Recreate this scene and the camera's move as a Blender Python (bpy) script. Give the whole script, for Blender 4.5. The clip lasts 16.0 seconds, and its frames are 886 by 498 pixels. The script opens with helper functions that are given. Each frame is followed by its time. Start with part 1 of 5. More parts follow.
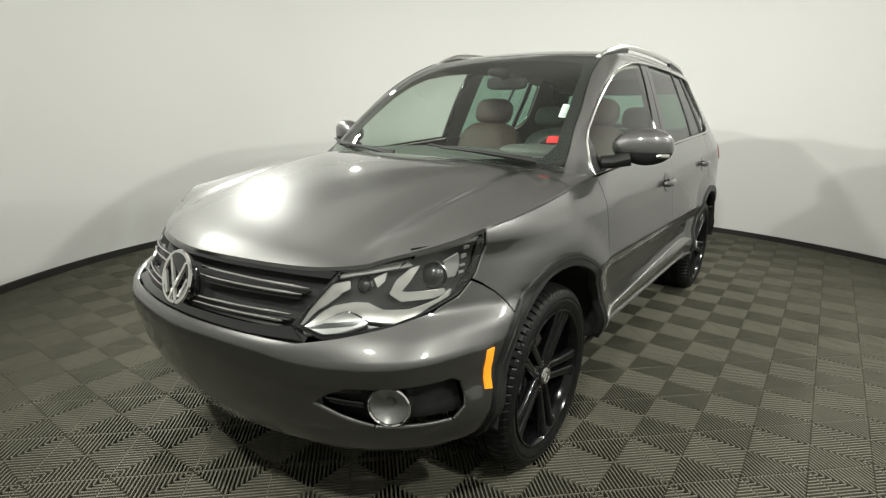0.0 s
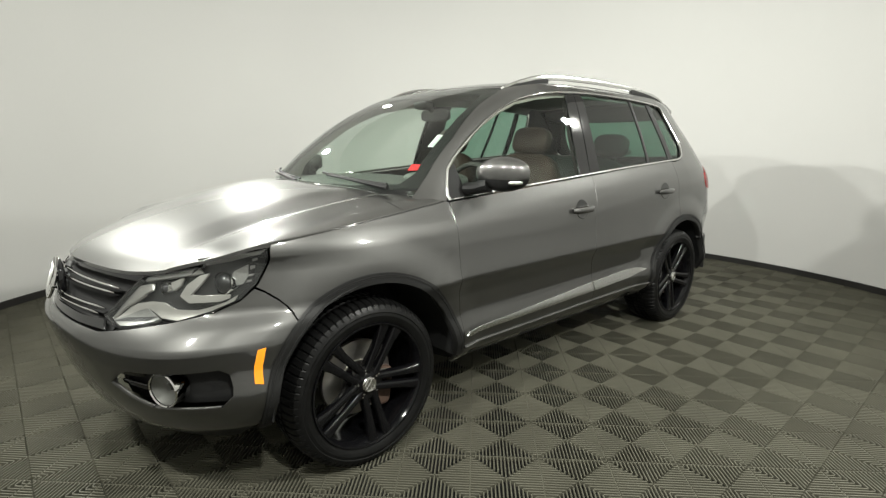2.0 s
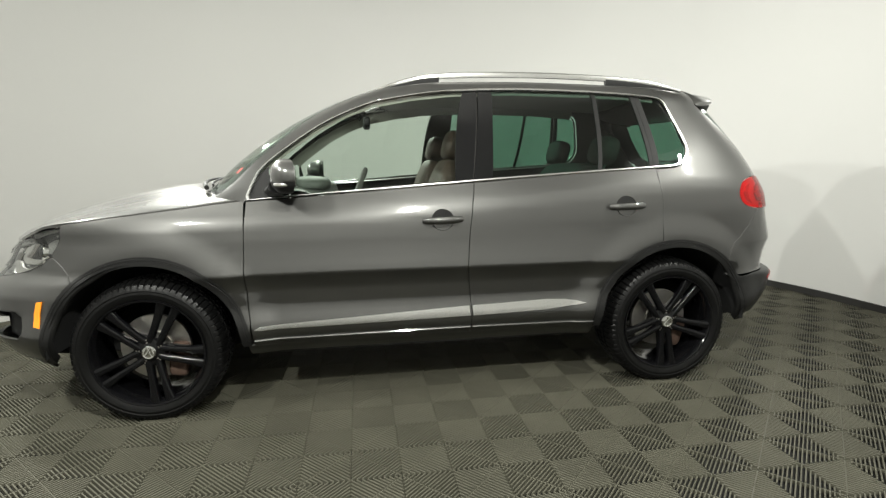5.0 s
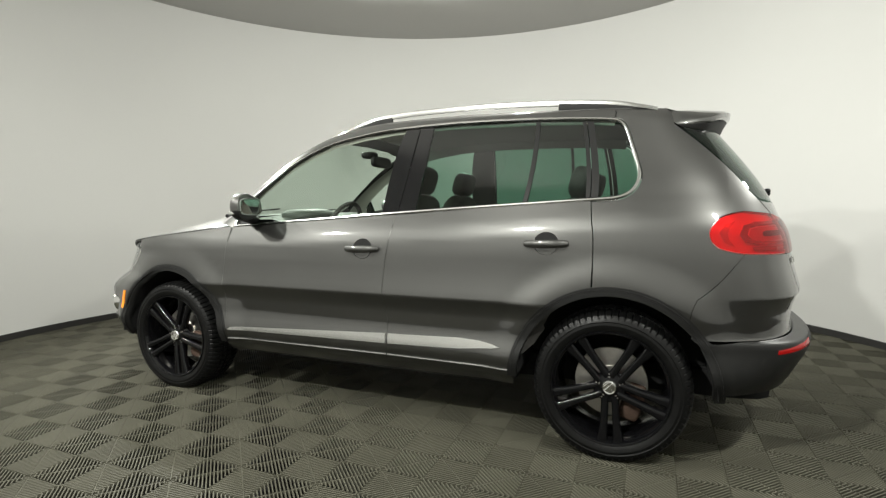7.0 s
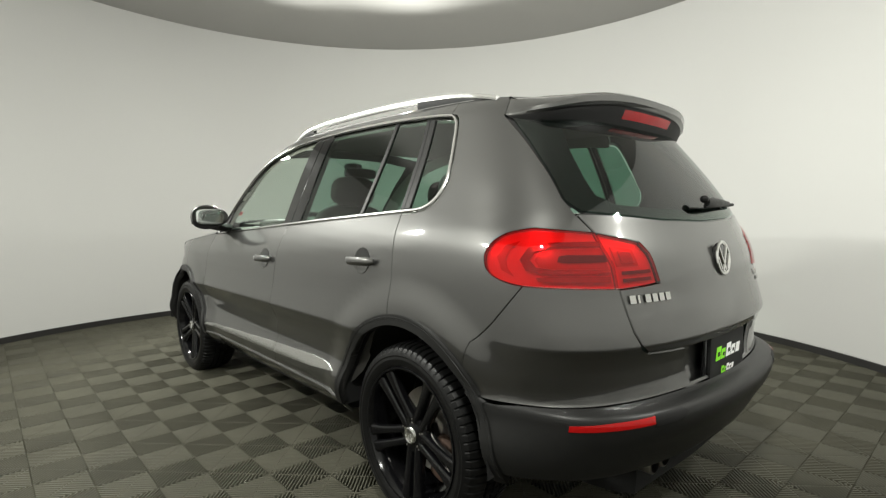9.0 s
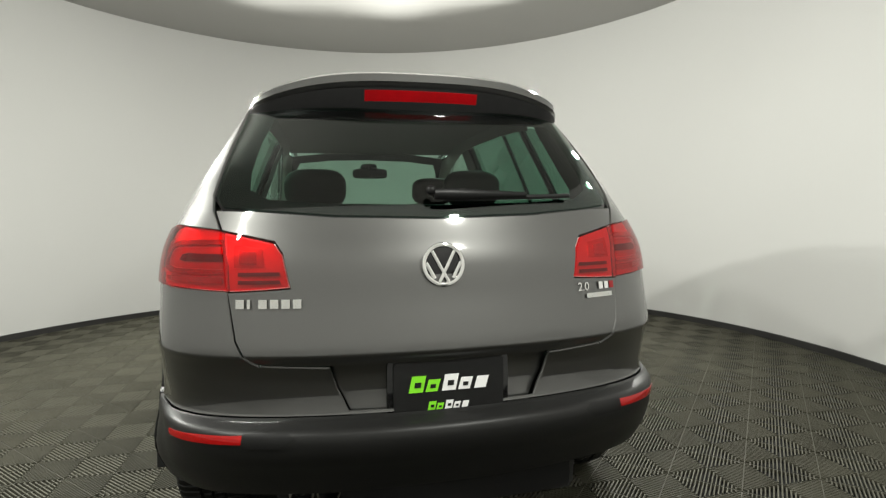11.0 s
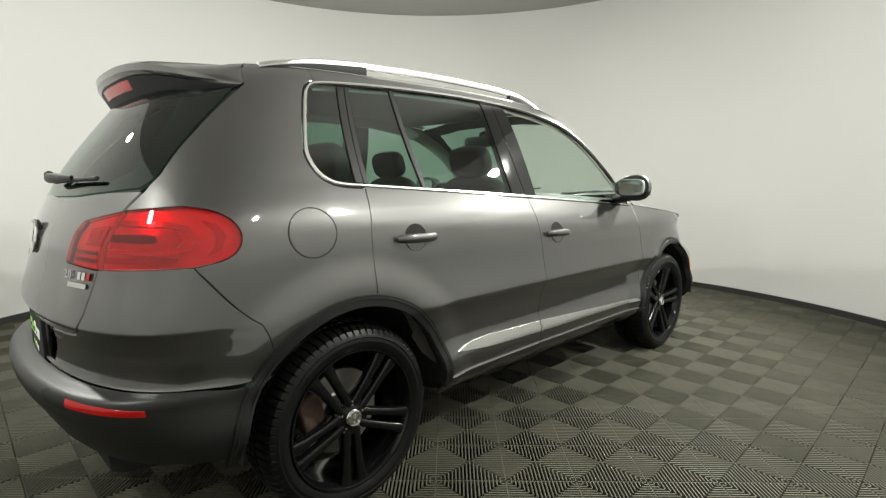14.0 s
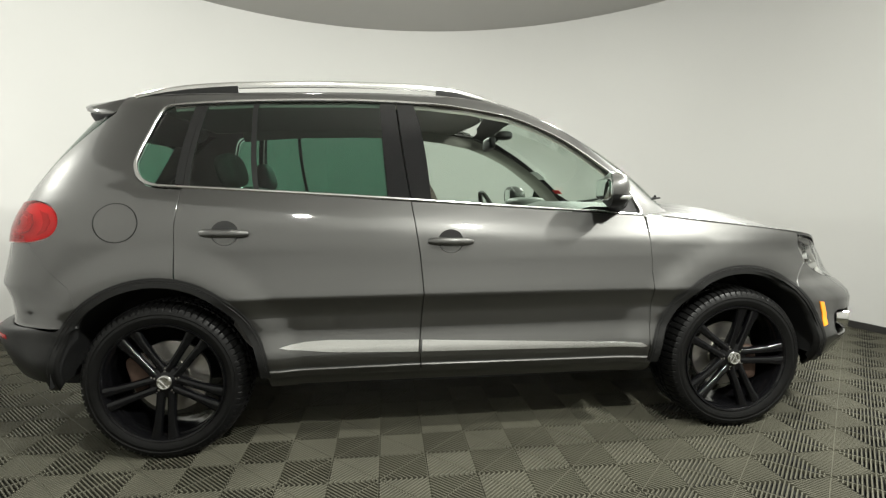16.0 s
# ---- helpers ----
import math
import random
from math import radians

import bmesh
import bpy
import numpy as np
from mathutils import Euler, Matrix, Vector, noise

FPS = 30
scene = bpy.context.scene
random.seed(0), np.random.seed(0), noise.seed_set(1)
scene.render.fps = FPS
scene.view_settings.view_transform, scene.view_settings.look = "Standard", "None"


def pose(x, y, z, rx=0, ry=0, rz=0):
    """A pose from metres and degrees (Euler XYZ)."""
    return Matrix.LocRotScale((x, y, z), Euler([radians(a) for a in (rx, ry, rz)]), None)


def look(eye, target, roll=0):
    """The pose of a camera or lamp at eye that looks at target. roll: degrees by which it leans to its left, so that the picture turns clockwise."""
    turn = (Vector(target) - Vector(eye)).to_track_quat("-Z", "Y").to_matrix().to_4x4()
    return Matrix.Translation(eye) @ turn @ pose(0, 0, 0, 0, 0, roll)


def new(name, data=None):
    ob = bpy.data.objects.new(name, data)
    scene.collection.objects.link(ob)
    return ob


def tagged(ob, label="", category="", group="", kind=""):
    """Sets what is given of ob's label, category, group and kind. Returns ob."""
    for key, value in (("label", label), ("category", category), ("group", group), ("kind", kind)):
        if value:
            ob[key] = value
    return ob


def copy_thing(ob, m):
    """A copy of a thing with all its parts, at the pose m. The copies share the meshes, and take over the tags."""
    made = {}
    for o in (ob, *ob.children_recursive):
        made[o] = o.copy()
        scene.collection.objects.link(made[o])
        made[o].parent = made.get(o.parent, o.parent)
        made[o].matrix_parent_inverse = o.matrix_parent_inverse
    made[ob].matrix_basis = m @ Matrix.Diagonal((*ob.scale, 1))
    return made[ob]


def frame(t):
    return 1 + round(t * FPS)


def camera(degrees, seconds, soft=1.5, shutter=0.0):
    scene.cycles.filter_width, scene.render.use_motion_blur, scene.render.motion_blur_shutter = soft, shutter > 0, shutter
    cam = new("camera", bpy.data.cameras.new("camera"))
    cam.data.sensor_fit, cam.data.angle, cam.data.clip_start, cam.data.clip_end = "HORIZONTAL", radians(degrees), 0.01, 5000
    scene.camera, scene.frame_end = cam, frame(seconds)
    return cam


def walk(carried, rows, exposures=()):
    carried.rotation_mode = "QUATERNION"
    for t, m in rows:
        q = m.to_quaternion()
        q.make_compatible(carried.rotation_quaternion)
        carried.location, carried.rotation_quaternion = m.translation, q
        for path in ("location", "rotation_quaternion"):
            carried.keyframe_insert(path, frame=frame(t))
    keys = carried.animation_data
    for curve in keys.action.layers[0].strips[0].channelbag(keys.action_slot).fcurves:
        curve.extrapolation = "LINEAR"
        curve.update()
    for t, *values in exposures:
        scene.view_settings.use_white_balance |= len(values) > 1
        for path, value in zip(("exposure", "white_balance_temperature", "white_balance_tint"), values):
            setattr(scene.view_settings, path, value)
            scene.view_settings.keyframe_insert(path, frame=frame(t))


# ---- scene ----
cam = camera(81.6, 16.0, soft=1.3)
PATH = [
    (0, (2.926, 1.524, 1.25), (1.365, 0.379, 0.748), 1.1),
    (0.5, (2.853, 1.711, 1.256), (1.321, 0.525, 0.76), 0.9),
    (1, (2.672, 1.945, 1.234), (1.202, 0.68, 0.744), 0.6),
    (1.5, (2.478, 2.163, 1.237), (1.039, 0.861, 0.752), 0.5),
    (2, (2.35, 2.425, 1.271), (1.052, 0.958, 0.867), 0.3),
    (2.5, (2.085, 2.637, 1.239), (0.975, 1.015, 0.869), 0.2),
    (3, (1.799, 2.827, 1.234), (0.844, 1.107, 0.871), 0.0),
    (3.5, (1.514, 3.035, 1.243), (0.79, 1.202, 0.901), -0.1),
    (4, (1.05, 3.206, 1.253), (0.441, 1.331, 0.915), -0.5),
    (4.2, (0.915, 3.265, 1.238), (0.334, 1.383, 0.891), -0.3),
    (6.3, (-0.877, 3.289, 1.137), (-0.509, 1.336, 0.916), -0.8),
    (6.5, (-1.066, 3.245, 1.073), (-0.608, 1.307, 0.886), -0.5),
    (7, (-1.45, 3.145, 1.145), (-0.705, 1.297, 0.973), -0.4),
    (7.5, (-1.834, 2.872, 1.164), (-0.83, 1.15, 0.992), -0.6),
    (8, (-2.225, 2.638, 1.173), (-1.027, 1.043, 1.041), -0.5),
    (8.5, (-2.503, 2.328, 1.128), (-1.1, 0.907, 1.014), -0.1),
    (9, (-2.761, 1.979, 1.151), (-1.283, 0.639, 1.017), -0.2),
    (9.2, (-2.886, 1.86, 1.168), (-1.359, 0.576, 1.031), -0.4),
    (11.3, (-3.488, 0.017, 1.122), (-1.511, -0.282, 0.982), -0.4),
    (11.5, (-3.473, -0.184, 1.118), (-1.488, -0.384, 0.968), -0.3),
    (12, (-3.419, -0.658, 1.134), (-1.436, -0.503, 0.925), -0.6),
    (12.5, (-3.236, -1.134, 1.139), (-1.308, -0.663, 0.889), -0.8),
    (13, (-3.015, -1.567, 1.166), (-1.233, -0.691, 0.928), -0.4),
    (13.5, (-2.616, -1.947, 1.178), (-1.02, -0.77, 0.913), -0.3),
    (14, (-2.292, -2.303, 1.178), (-0.913, -0.878, 0.917), -0.1),
    (14.5, (-1.878, -2.594, 1.155), (-0.798, -0.932, 0.889), -0.1),
    (15, (-1.434, -2.864, 1.091), (-0.645, -1.037, 0.892), -0.7),
    (15.5, (-0.931, -3.001, 1.062), (-0.487, -1.059, 0.892), -0.4),
    (16, (-0.35, -3.066, 1.086), (-0.131, -1.086, 0.909), -0.4),
]
walk(cam, [(t, look(eye, target, roll)) for t, eye, target, roll in PATH],
     exposures=[(0, 0.0), (2, 0.02), (4.2, 0.05), (7, 0.10), (9.2, 0.08), (11.3, 0.10), (13, 0.21), (14.5, 0.31), (16, 0.29)])


# ---- world and light ----
world = bpy.data.worlds.new("studio_world")
scene.world = world
world.use_nodes = True
world.node_tree.nodes["Background"].inputs[0].default_value = (0.85, 0.93, 1.0, 1)
world.node_tree.nodes["Background"].inputs[1].default_value = 0.25


# spots with no fixtures seen; places and powers guessed from wall shadows and highlights
WARM = (0.992, 1.0, 0.925)
# the low one at 192 is added to lift the tailgate
for turn, watts, z in ((-15, 335, 2.74), (20, 250, 2.74), (52, 280, 2.74), (92, 440, 2.74), (146, 220, 2.74), (192, 105, 2.25), (252, 30, 2.74), (280, 325, 2.74), (314, 440, 2.74)):
    x, y = 3.30 * math.cos(radians(turn)), 0.17 + 3.30 * math.sin(radians(turn))
    d = bpy.data.lights.new("unseen_spot", "SPOT")
    d.energy, d.color, d.shadow_soft_size, d.spot_size, d.spot_blend = watts, WARM, 0.06, radians(130), 0.7
    new("unseen_spot", d).matrix_world = look((x, y, z), (0, 0, 1.20))

# ---- materials ----


def material(name, colour, rough=0.5, metal=0.0, spec=0.5, vary=0.0, scale=20.0, bump=0.0, bump_scale=200.0, coat=0.0, rough_vary=0.0, coat_rough=0.03):
    m = bpy.data.materials.new(name)
    m.use_nodes = True
    nt = m.node_tree
    b = nt.nodes["Principled BSDF"]
    b.inputs["Base Color"].default_value = (*colour, 1)
    b.inputs["Roughness"].default_value = rough
    b.inputs["Metallic"].default_value = metal
    b.inputs["Specular IOR Level"].default_value = spec
    b.inputs["Coat Weight"].default_value = coat
    b.inputs["Coat Roughness"].default_value = coat_rough
    tc = nt.nodes.new("ShaderNodeTexCoord")
    if vary or rough_vary:
        n1 = nt.nodes.new("ShaderNodeTexNoise")
        n1.inputs["Scale"].default_value = scale
        n1.inputs["Detail"].default_value = 6
        nt.links.new(tc.outputs["Object"], n1.inputs["Vector"])
        if vary:
            mix = nt.nodes.new("ShaderNodeMix")
            mix.data_type = "RGBA"
            mix.inputs["A"].default_value = (*[c * (1 - vary) for c in colour], 1)
            mix.inputs["B"].default_value = (*[min(1, c * (1 + vary)) for c in colour], 1)
            nt.links.new(n1.outputs["Fac"], mix.inputs["Factor"])
            nt.links.new(mix.outputs["Result"], b.inputs["Base Color"])
        if rough_vary:
            mr = nt.nodes.new("ShaderNodeMapRange")
            mr.inputs["To Min"].default_value = max(0, rough - rough_vary)
            mr.inputs["To Max"].default_value = rough + rough_vary
            nt.links.new(n1.outputs["Fac"], mr.inputs["Value"])
            nt.links.new(mr.outputs["Result"], b.inputs["Roughness"])
    if bump:
        n2 = nt.nodes.new("ShaderNodeTexNoise")
        n2.inputs["Scale"].default_value = bump_scale
        n2.inputs["Detail"].default_value = 4
        nt.links.new(tc.outputs["Object"], n2.inputs["Vector"])
        bm_node = nt.nodes.new("ShaderNodeBump")
        bm_node.inputs["Strength"].default_value = bump
        bm_node.inputs["Distance"].default_value = 0.002
        nt.links.new(n2.outputs["Fac"], bm_node.inputs["Height"])
        nt.links.new(bm_node.outputs["Normal"], b.inputs["Normal"])
    return m


def glass_sheet(name, tint, gloss=1.0):
    """Thin pane: tinted see-through with a mirror sheen that grows at grazing angles."""
    m = bpy.data.materials.new(name)
    m.use_nodes = True
    nt = m.node_tree
    nt.nodes.remove(nt.nodes["Principled BSDF"])
    tr = nt.nodes.new("ShaderNodeBsdfTransparent")
    tr.inputs[0].default_value = (*tint, 1)
    gl = nt.nodes.new("ShaderNodeBsdfGlossy")
    gl.inputs["Roughness"].default_value = 0.01
    lw = nt.nodes.new("ShaderNodeLayerWeight")
    lw.inputs["Blend"].default_value = 0.5
    pw = nt.nodes.new("ShaderNodeMath")
    pw.operation, pw.inputs[1].default_value = "POWER", 4.5
    fr = nt.nodes.new("ShaderNodeMapRange")
    fr.inputs["To Min"].default_value, fr.inputs["To Max"].default_value = 0.05 * gloss, 0.95
    nt.links.new(lw.outputs["Facing"], pw.inputs[0])
    nt.links.new(pw.outputs[0], fr.inputs["Value"])
    mx = nt.nodes.new("ShaderNodeMixShader")
    nt.links.new(fr.outputs[0], mx.inputs[0])
    nt.links.new(tr.outputs[0], mx.inputs[1])
    nt.links.new(gl.outputs[0], mx.inputs[2])
    nt.links.new(mx.outputs[0], nt.nodes["Material Output"].inputs["Surface"])
    return m


PAINT = material("grey_metallic_paint", (0.066, 0.0656, 0.0635), 0.42, 0.96, vary=0.12, scale=900, coat=1.0, coat_rough=0.05)
PAINT.node_tree.nodes["Principled BSDF"].inputs["Coat IOR"].default_value = 1.88
PLASTIC = material("dark_grey_plastic", (0.011, 0.011, 0.0107), 0.38, 0.0, spec=0.28, vary=0.15, scale=60, bump=0.15, bump_scale=600)
BLACK = material("black_plastic", (0.008, 0.008, 0.008), 0.6, 0.0, spec=0.25, vary=0.3, scale=40, bump=0.1, bump_scale=400)
GLOSSBLACK = material("gloss_black", (0.006, 0.006, 0.0065), 0.05, 0.0, coat=0.3)
UNDER = material("underbody_black", (0.004, 0.004, 0.004), 0.9, 0.0, vary=0.3, scale=12)
RUBBER = material("tyre_rubber", (0.0045, 0.0045, 0.0045), 0.40, 0.0, spec=0.2, vary=0.35, scale=25, bump=0.2, bump_scale=250, rough_vary=0.12)
RIM = material("gloss_black_rim", (0.0035, 0.0035, 0.004), 0.13, 0.0, spec=0.32, vary=0.3, scale=30)
CHROME = material("chrome", (0.82, 0.82, 0.81), 0.06, 1.0, vary=0.03, scale=6)
GREYTRIM = material("grey_trim", (0.010, 0.010, 0.0098), 0.5, 0.0, spec=0.2, vary=0.08, scale=60)
SATIN = material("satin_aluminium", (0.58, 0.58, 0.565), 0.25, 1.0, vary=0.03, scale=6)
STEEL = material("brake_steel", (0.55, 0.53, 0.50), 0.35, 1.0, vary=0.2, scale=40)
RUST = material("brake_rust", (0.075, 0.045, 0.032), 0.8, 0.2, vary=0.4, scale=60)
AMBER = material("amber_plastic", (0.85, 0.28, 0.015), 0.25, 0.0, vary=0.08, scale=120, coat=0.5)
REDLENS = glass_sheet("red_lens_sheet", (0.70, 0.020, 0.024))
LAMPRED = material("lamp_inner_red", (0.55, 0.16, 0.12), 0.3, 0.3, vary=0.15, scale=30)
LAMPSHELL = material("lamp_shell", (0.80, 0.78, 0.76), 0.35, 0.2, vary=0.12, scale=18)
RED = material("red_lens", (0.24, 0.002, 0.004), 0.05, 0.0, vary=0.30, scale=22, coat=0.0)
REDCLEAR = material("red_reflector", (0.34, 0.005, 0.005), 0.07, 0.0, vary=0.2, scale=70, coat=0.0)
AMBERLENS = material("amber_lens", (0.42, 0.055, 0.010), 0.15, 0.2, vary=0.25, scale=40, coat=1.0)
LAMPSILVER = material("lamp_reflector", (0.78, 0.78, 0.76), 0.16, 1.0, rough_vary=0.06, scale=50)
LAMPGREY = material("lamp_bezel_grey", (0.22, 0.22, 0.21), 0.35, 0.7, vary=0.1, scale=50)
LAMPDARK = material("lamp_housing_dark", (0.013, 0.0135, 0.0135), 0.30, 0.0, vary=0.3, scale=40, coat=0.15)
DEEPRED = material("deep_red_lens", (0.10, 0.002, 0.003), 0.2, 0.0, vary=0.2, scale=50, coat=0.4)
LAMPCHROME = material("lamp_silver", (0.36, 0.352, 0.33), 0.33, 0.75, vary=0.06, scale=25, rough_vary=0.08)
LENS = glass_sheet("clear_lens", (0.94, 0.95, 0.95))
GLASS = glass_sheet("windscreen_glass", (0.77, 0.84, 0.79))
DARKGLASS = glass_sheet("privacy_glass", (0.26, 0.42, 0.345), 1.7)
MIRROR = material("mirror_glass", (0.75, 0.80, 0.78), 0.02, 1.0)
LEATHER = material("brown_leather", (0.036, 0.023, 0.017), 0.62, 0.0, spec=0.25, vary=0.2, scale=30, bump=0.3, bump_scale=300)
DASH = material("dashboard_grey", (0.06, 0.065, 0.058), 0.6, 0.0, vary=0.15, scale=40, bump=0.3, bump_scale=500)
LINER = material("headliner", (0.22, 0.215, 0.19), 0.9, 0.0, vary=0.08, scale=60)
TRIM = material("interior_trim", (0.035, 0.033, 0.03), 0.7, 0.0, vary=0.15, scale=40)
PAPER = material("white_paper", (0.82, 0.83, 0.82), 0.7, 0.0, vary=0.03, scale=60)
REDCARD = material("red_card", (0.72, 0.02, 0.025), 0.6, 0.0, vary=0.05, scale=60)
GREEN = material("green_print", (0.22, 0.72, 0.02), 0.5, 0.0, vary=0.04, scale=60)
WHITEPRINT = material("white_print", (0.82, 0.82, 0.82), 0.5, 0.0, vary=0.04, scale=60)
PRINTGREY = material("grey_print", (0.30, 0.42, 0.36), 0.7, 0.0, vary=0.04, scale=60)

# ---- small mesh helpers ----


def link_mesh(name, verts, faces, mtl, parent=None, label="", smooth=False):
    me = bpy.data.meshes.new(name)
    me.from_pydata([tuple(v) for v in verts], [], faces)
    me.update()
    if smooth:
        me.polygons.foreach_set("use_smooth", [True] * len(me.polygons))
    if mtl:
        me.materials.append(mtl)
    ob = new(name, me)
    ob.parent = parent
    if label:
        tagged(ob, label)
    return ob


def part(name, bm, mtl, parent=None, label="", smooth=True, angle=0.6):
    """Link a bmesh as one mesh object under a thing or under a part."""
    me = bpy.data.meshes.new(name)
    bmesh.ops.recalc_face_normals(bm, faces=bm.faces)
    bm.normal_update()
    for e in bm.edges:
        if len(e.link_faces) == 2:
            e.smooth = e.calc_face_angle(0) < angle
    for f in bm.faces:
        f.smooth = smooth
    bm.to_mesh(me)
    bm.free()
    me.materials.append(mtl)
    ob = new(name, me)
    ob.parent = parent
    if label:
        tagged(ob, label)
    return ob


def group(name, parent=None, at=(0, 0, 0)):
    ob = new(name)
    ob.empty_display_size = 0.1
    ob.parent = parent
    ob.location = at
    return ob


def smoothstep(a, b, x):
    x = min(1.0, max(0.0, (x - a) / (b - a)))
    return x * x * (3 - 2 * x)


def lerp(a, b, t):
    return a + (b - a) * t


def curve(*pts):
    """Smooth monotone interpolation through (x, y) pairs."""
    xs, ys = [p[0] for p in pts], [p[1] for p in pts]
    n = len(xs)
    h = [xs[i + 1] - xs[i] for i in range(n - 1)]
    d = [(ys[i + 1] - ys[i]) / h[i] for i in range(n - 1)]
    g = [d[0]] + [0 if d[i - 1] * d[i] <= 0 else 2 * d[i - 1] * d[i] / (d[i - 1] + d[i]) for i in range(1, n - 1)] + [d[-1]]

    def f(x):
        if x <= xs[0]:
            return ys[0]
        if x >= xs[-1]:
            return ys[-1]
        i = max(k for k in range(n - 1) if xs[k] <= x)
        t = (x - xs[i]) / h[i]
        t2, t3 = t * t, t * t * t
        return (2 * t3 - 3 * t2 + 1) * ys[i] + (t3 - 2 * t2 + t) * h[i] * g[i] + (-2 * t3 + 3 * t2) * ys[i + 1] + (t3 - t2) * h[i] * g[i + 1]
    return f


# ---- the room ----
WALL = material("white_backdrop", (0.543, 0.541, 0.526), 0.62, 0.0, vary=0.025, scale=0.9, bump=0.05, bump_scale=60)
CEIL = material("ceiling_paint", (0.42, 0.413, 0.396), 0.85, 0.0, vary=0.02, scale=1.5)
TILE = material("floor_tile_plastic", (0.084, 0.081, 0.062), 0.5, 0.0, spec=0.12, vary=0.30, scale=3.5, bump=0.25, bump_scale=90, rough_vary=0.12)
tn = TILE.node_tree
geo = tn.nodes.new("ShaderNodeNewGeometry")
for nd in [q for q in tn.nodes if q.type == "TEX_NOISE"]:
    tn.links.new(geo.outputs["Position"], nd.inputs["Vector"])
SUBFLOOR = material("dark_subfloor", (0.012, 0.012, 0.011), 0.9)
SKIRT = material("black_skirting", (0.018, 0.017, 0.016), 0.45, vary=0.2, scale=8)
CX, CY, RX, RY, WALL_H = 0.0, 0.17, 3.71, 3.71, 3.335


def ring_point(a, out=0.0):
    return CX + (RX + out) * math.cos(a), CY + (RY + out) * math.sin(a)


def ring_wall(name, a0, a1, z0, z1, inner, outer, mtl, parent=None, label=""):
    n = max(2, round((a1 - a0) / math.radians(0.5)))
    v, f = [], []
    for i in range(n + 1):
        a = a0 + (a1 - a0) * i / n
        xi, yi = ring_point(a, inner)
        xo, yo = ring_point(a, outer)
        v += [(xi, yi, z0), (xi, yi, z1), (xo, yo, z1), (xo, yo, z0)]
    for i in range(n):
        k = 4 * i
        for j in range(4):
            f.append((k + j, k + (j + 1) % 4, k + 4 + (j + 1) % 4, k + 4 + j))
    if a1 - a0 < math.tau - 0.001:
        f += [(0, 3, 2, 1), (4 * n, 4 * n + 1, 4 * n + 2, 4 * n + 3)]
    ob = link_mesh(name, v, f, mtl, parent, label)
    return ob


# the backdrop runs all the way round
wall = ring_wall("wall_round", 0, math.tau, 0.0, WALL_H, 0.0, 0.08, WALL)
tagged(wall, "white curved studio backdrop wall round the car", "wall", kind="structure")
skirt = ring_wall("baseboard", 0, math.tau, 0.0, 0.055, -0.02, -0.002, SKIRT)
tagged(skirt, "thin black skirting strip along the curved wall", "baseboard", kind="structure")
n = 96
ceil = link_mesh("ceiling", [(*ring_point(math.tau * i / n, 0.6), z) for z in (WALL_H + 0.002, WALL_H + 0.1) for i in range(n)],
                 [tuple(range(n))[::-1], tuple(range(n, 2 * n))] + [(i, (i + 1) % n, n + (i + 1) % n, n + i) for i in range(n)], CEIL)
tagged(ceil, "plain pale grey ceiling above the studio", "ceiling", kind="structure")

# ---- the car's body as one parametric skin: an angle round the plan and a height ----
X0 = -0.3
BELT = lambda x: 1.026 + (0.851 - x) * 0.0682
WIDTH = curve((0.20, 0.70), (0.28, 0.775), (0.33, 0.822), (0.38, 0.846), (0.42, 0.856), (0.445, 0.854), (0.49, 0.843), (0.53, 0.834), (0.60, 0.834),
              (0.665, 0.843), (0.74, 0.847), (0.85, 0.846), (0.95, 0.836), (1.01, 0.818), (1.06, 0.795), (1.10, 0.775),
              (1.20, 0.736), (1.35, 0.678), (1.48, 0.625), (1.55, 0.590), (1.60, 0.545))
# the door crease stands proud between the wheel arches
CREASE = curve((0.55, 0.0), (0.62, 0.002), (0.66, 0.008), (0.684, 0.0155), (0.690, 0.0165), (0.697, 0.0162), (0.72, 0.0125), (0.76, 0.0075), (0.82, 0.0025), (0.88, 0.0))
CREASES = (0.560, 0.567, 0.573, 0.579, 0.585, 0.684, 0.690, 0.697, 0.749, 0.758, 0.767)
NOSE = curve((0.20, 2.03), (0.24, 2.08), (0.30, 2.138), (0.40, 2.190), (0.50, 2.220), (0.58, 2.240), (0.625, 2.246), (0.66, 2.218), (0.76, 2.186),
             (0.84, 2.145), (0.90, 2.11), (1.05, 2.05))
NOSE_SIDE = curve((0.20, 2.03), (0.24, 2.08), (0.30, 2.138), (0.40, 2.190), (0.50, 2.220), (0.56, 2.232), (0.60, 2.234), (0.66, 2.224), (0.72, 2.206), (0.76, 2.186), (0.84, 2.145), (0.90, 2.11), (1.05, 2.05))
SCREEN = curve((1.00, 1.27), (1.03, 1.20), (1.074, 1.12), (1.20, 0.985), (1.37, 0.745), (1.50, 0.49), (1.58, 0.26), (1.62, 0.09))
TAIL = curve((0.25, 2.01), (0.36, 2.085), (0.45, 2.132), (0.50, 2.160), (0.52, 2.167), (0.545, 2.171), (0.560, 2.167), (0.570, 2.155), (0.577, 2.132), (0.583, 2.110), (0.592, 2.098), (0.64, 2.091), (0.68, 2.093), (0.72, 2.103),
             (0.745, 2.1135), (0.755, 2.1195), (0.762, 2.121), (0.770, 2.1200), (0.82, 2.107), (0.90, 2.085), (1.00, 2.065), (1.10, 2.02), (1.18, 1.985), (1.475, 1.775), (1.56, 1.70), (1.62, 1.60))
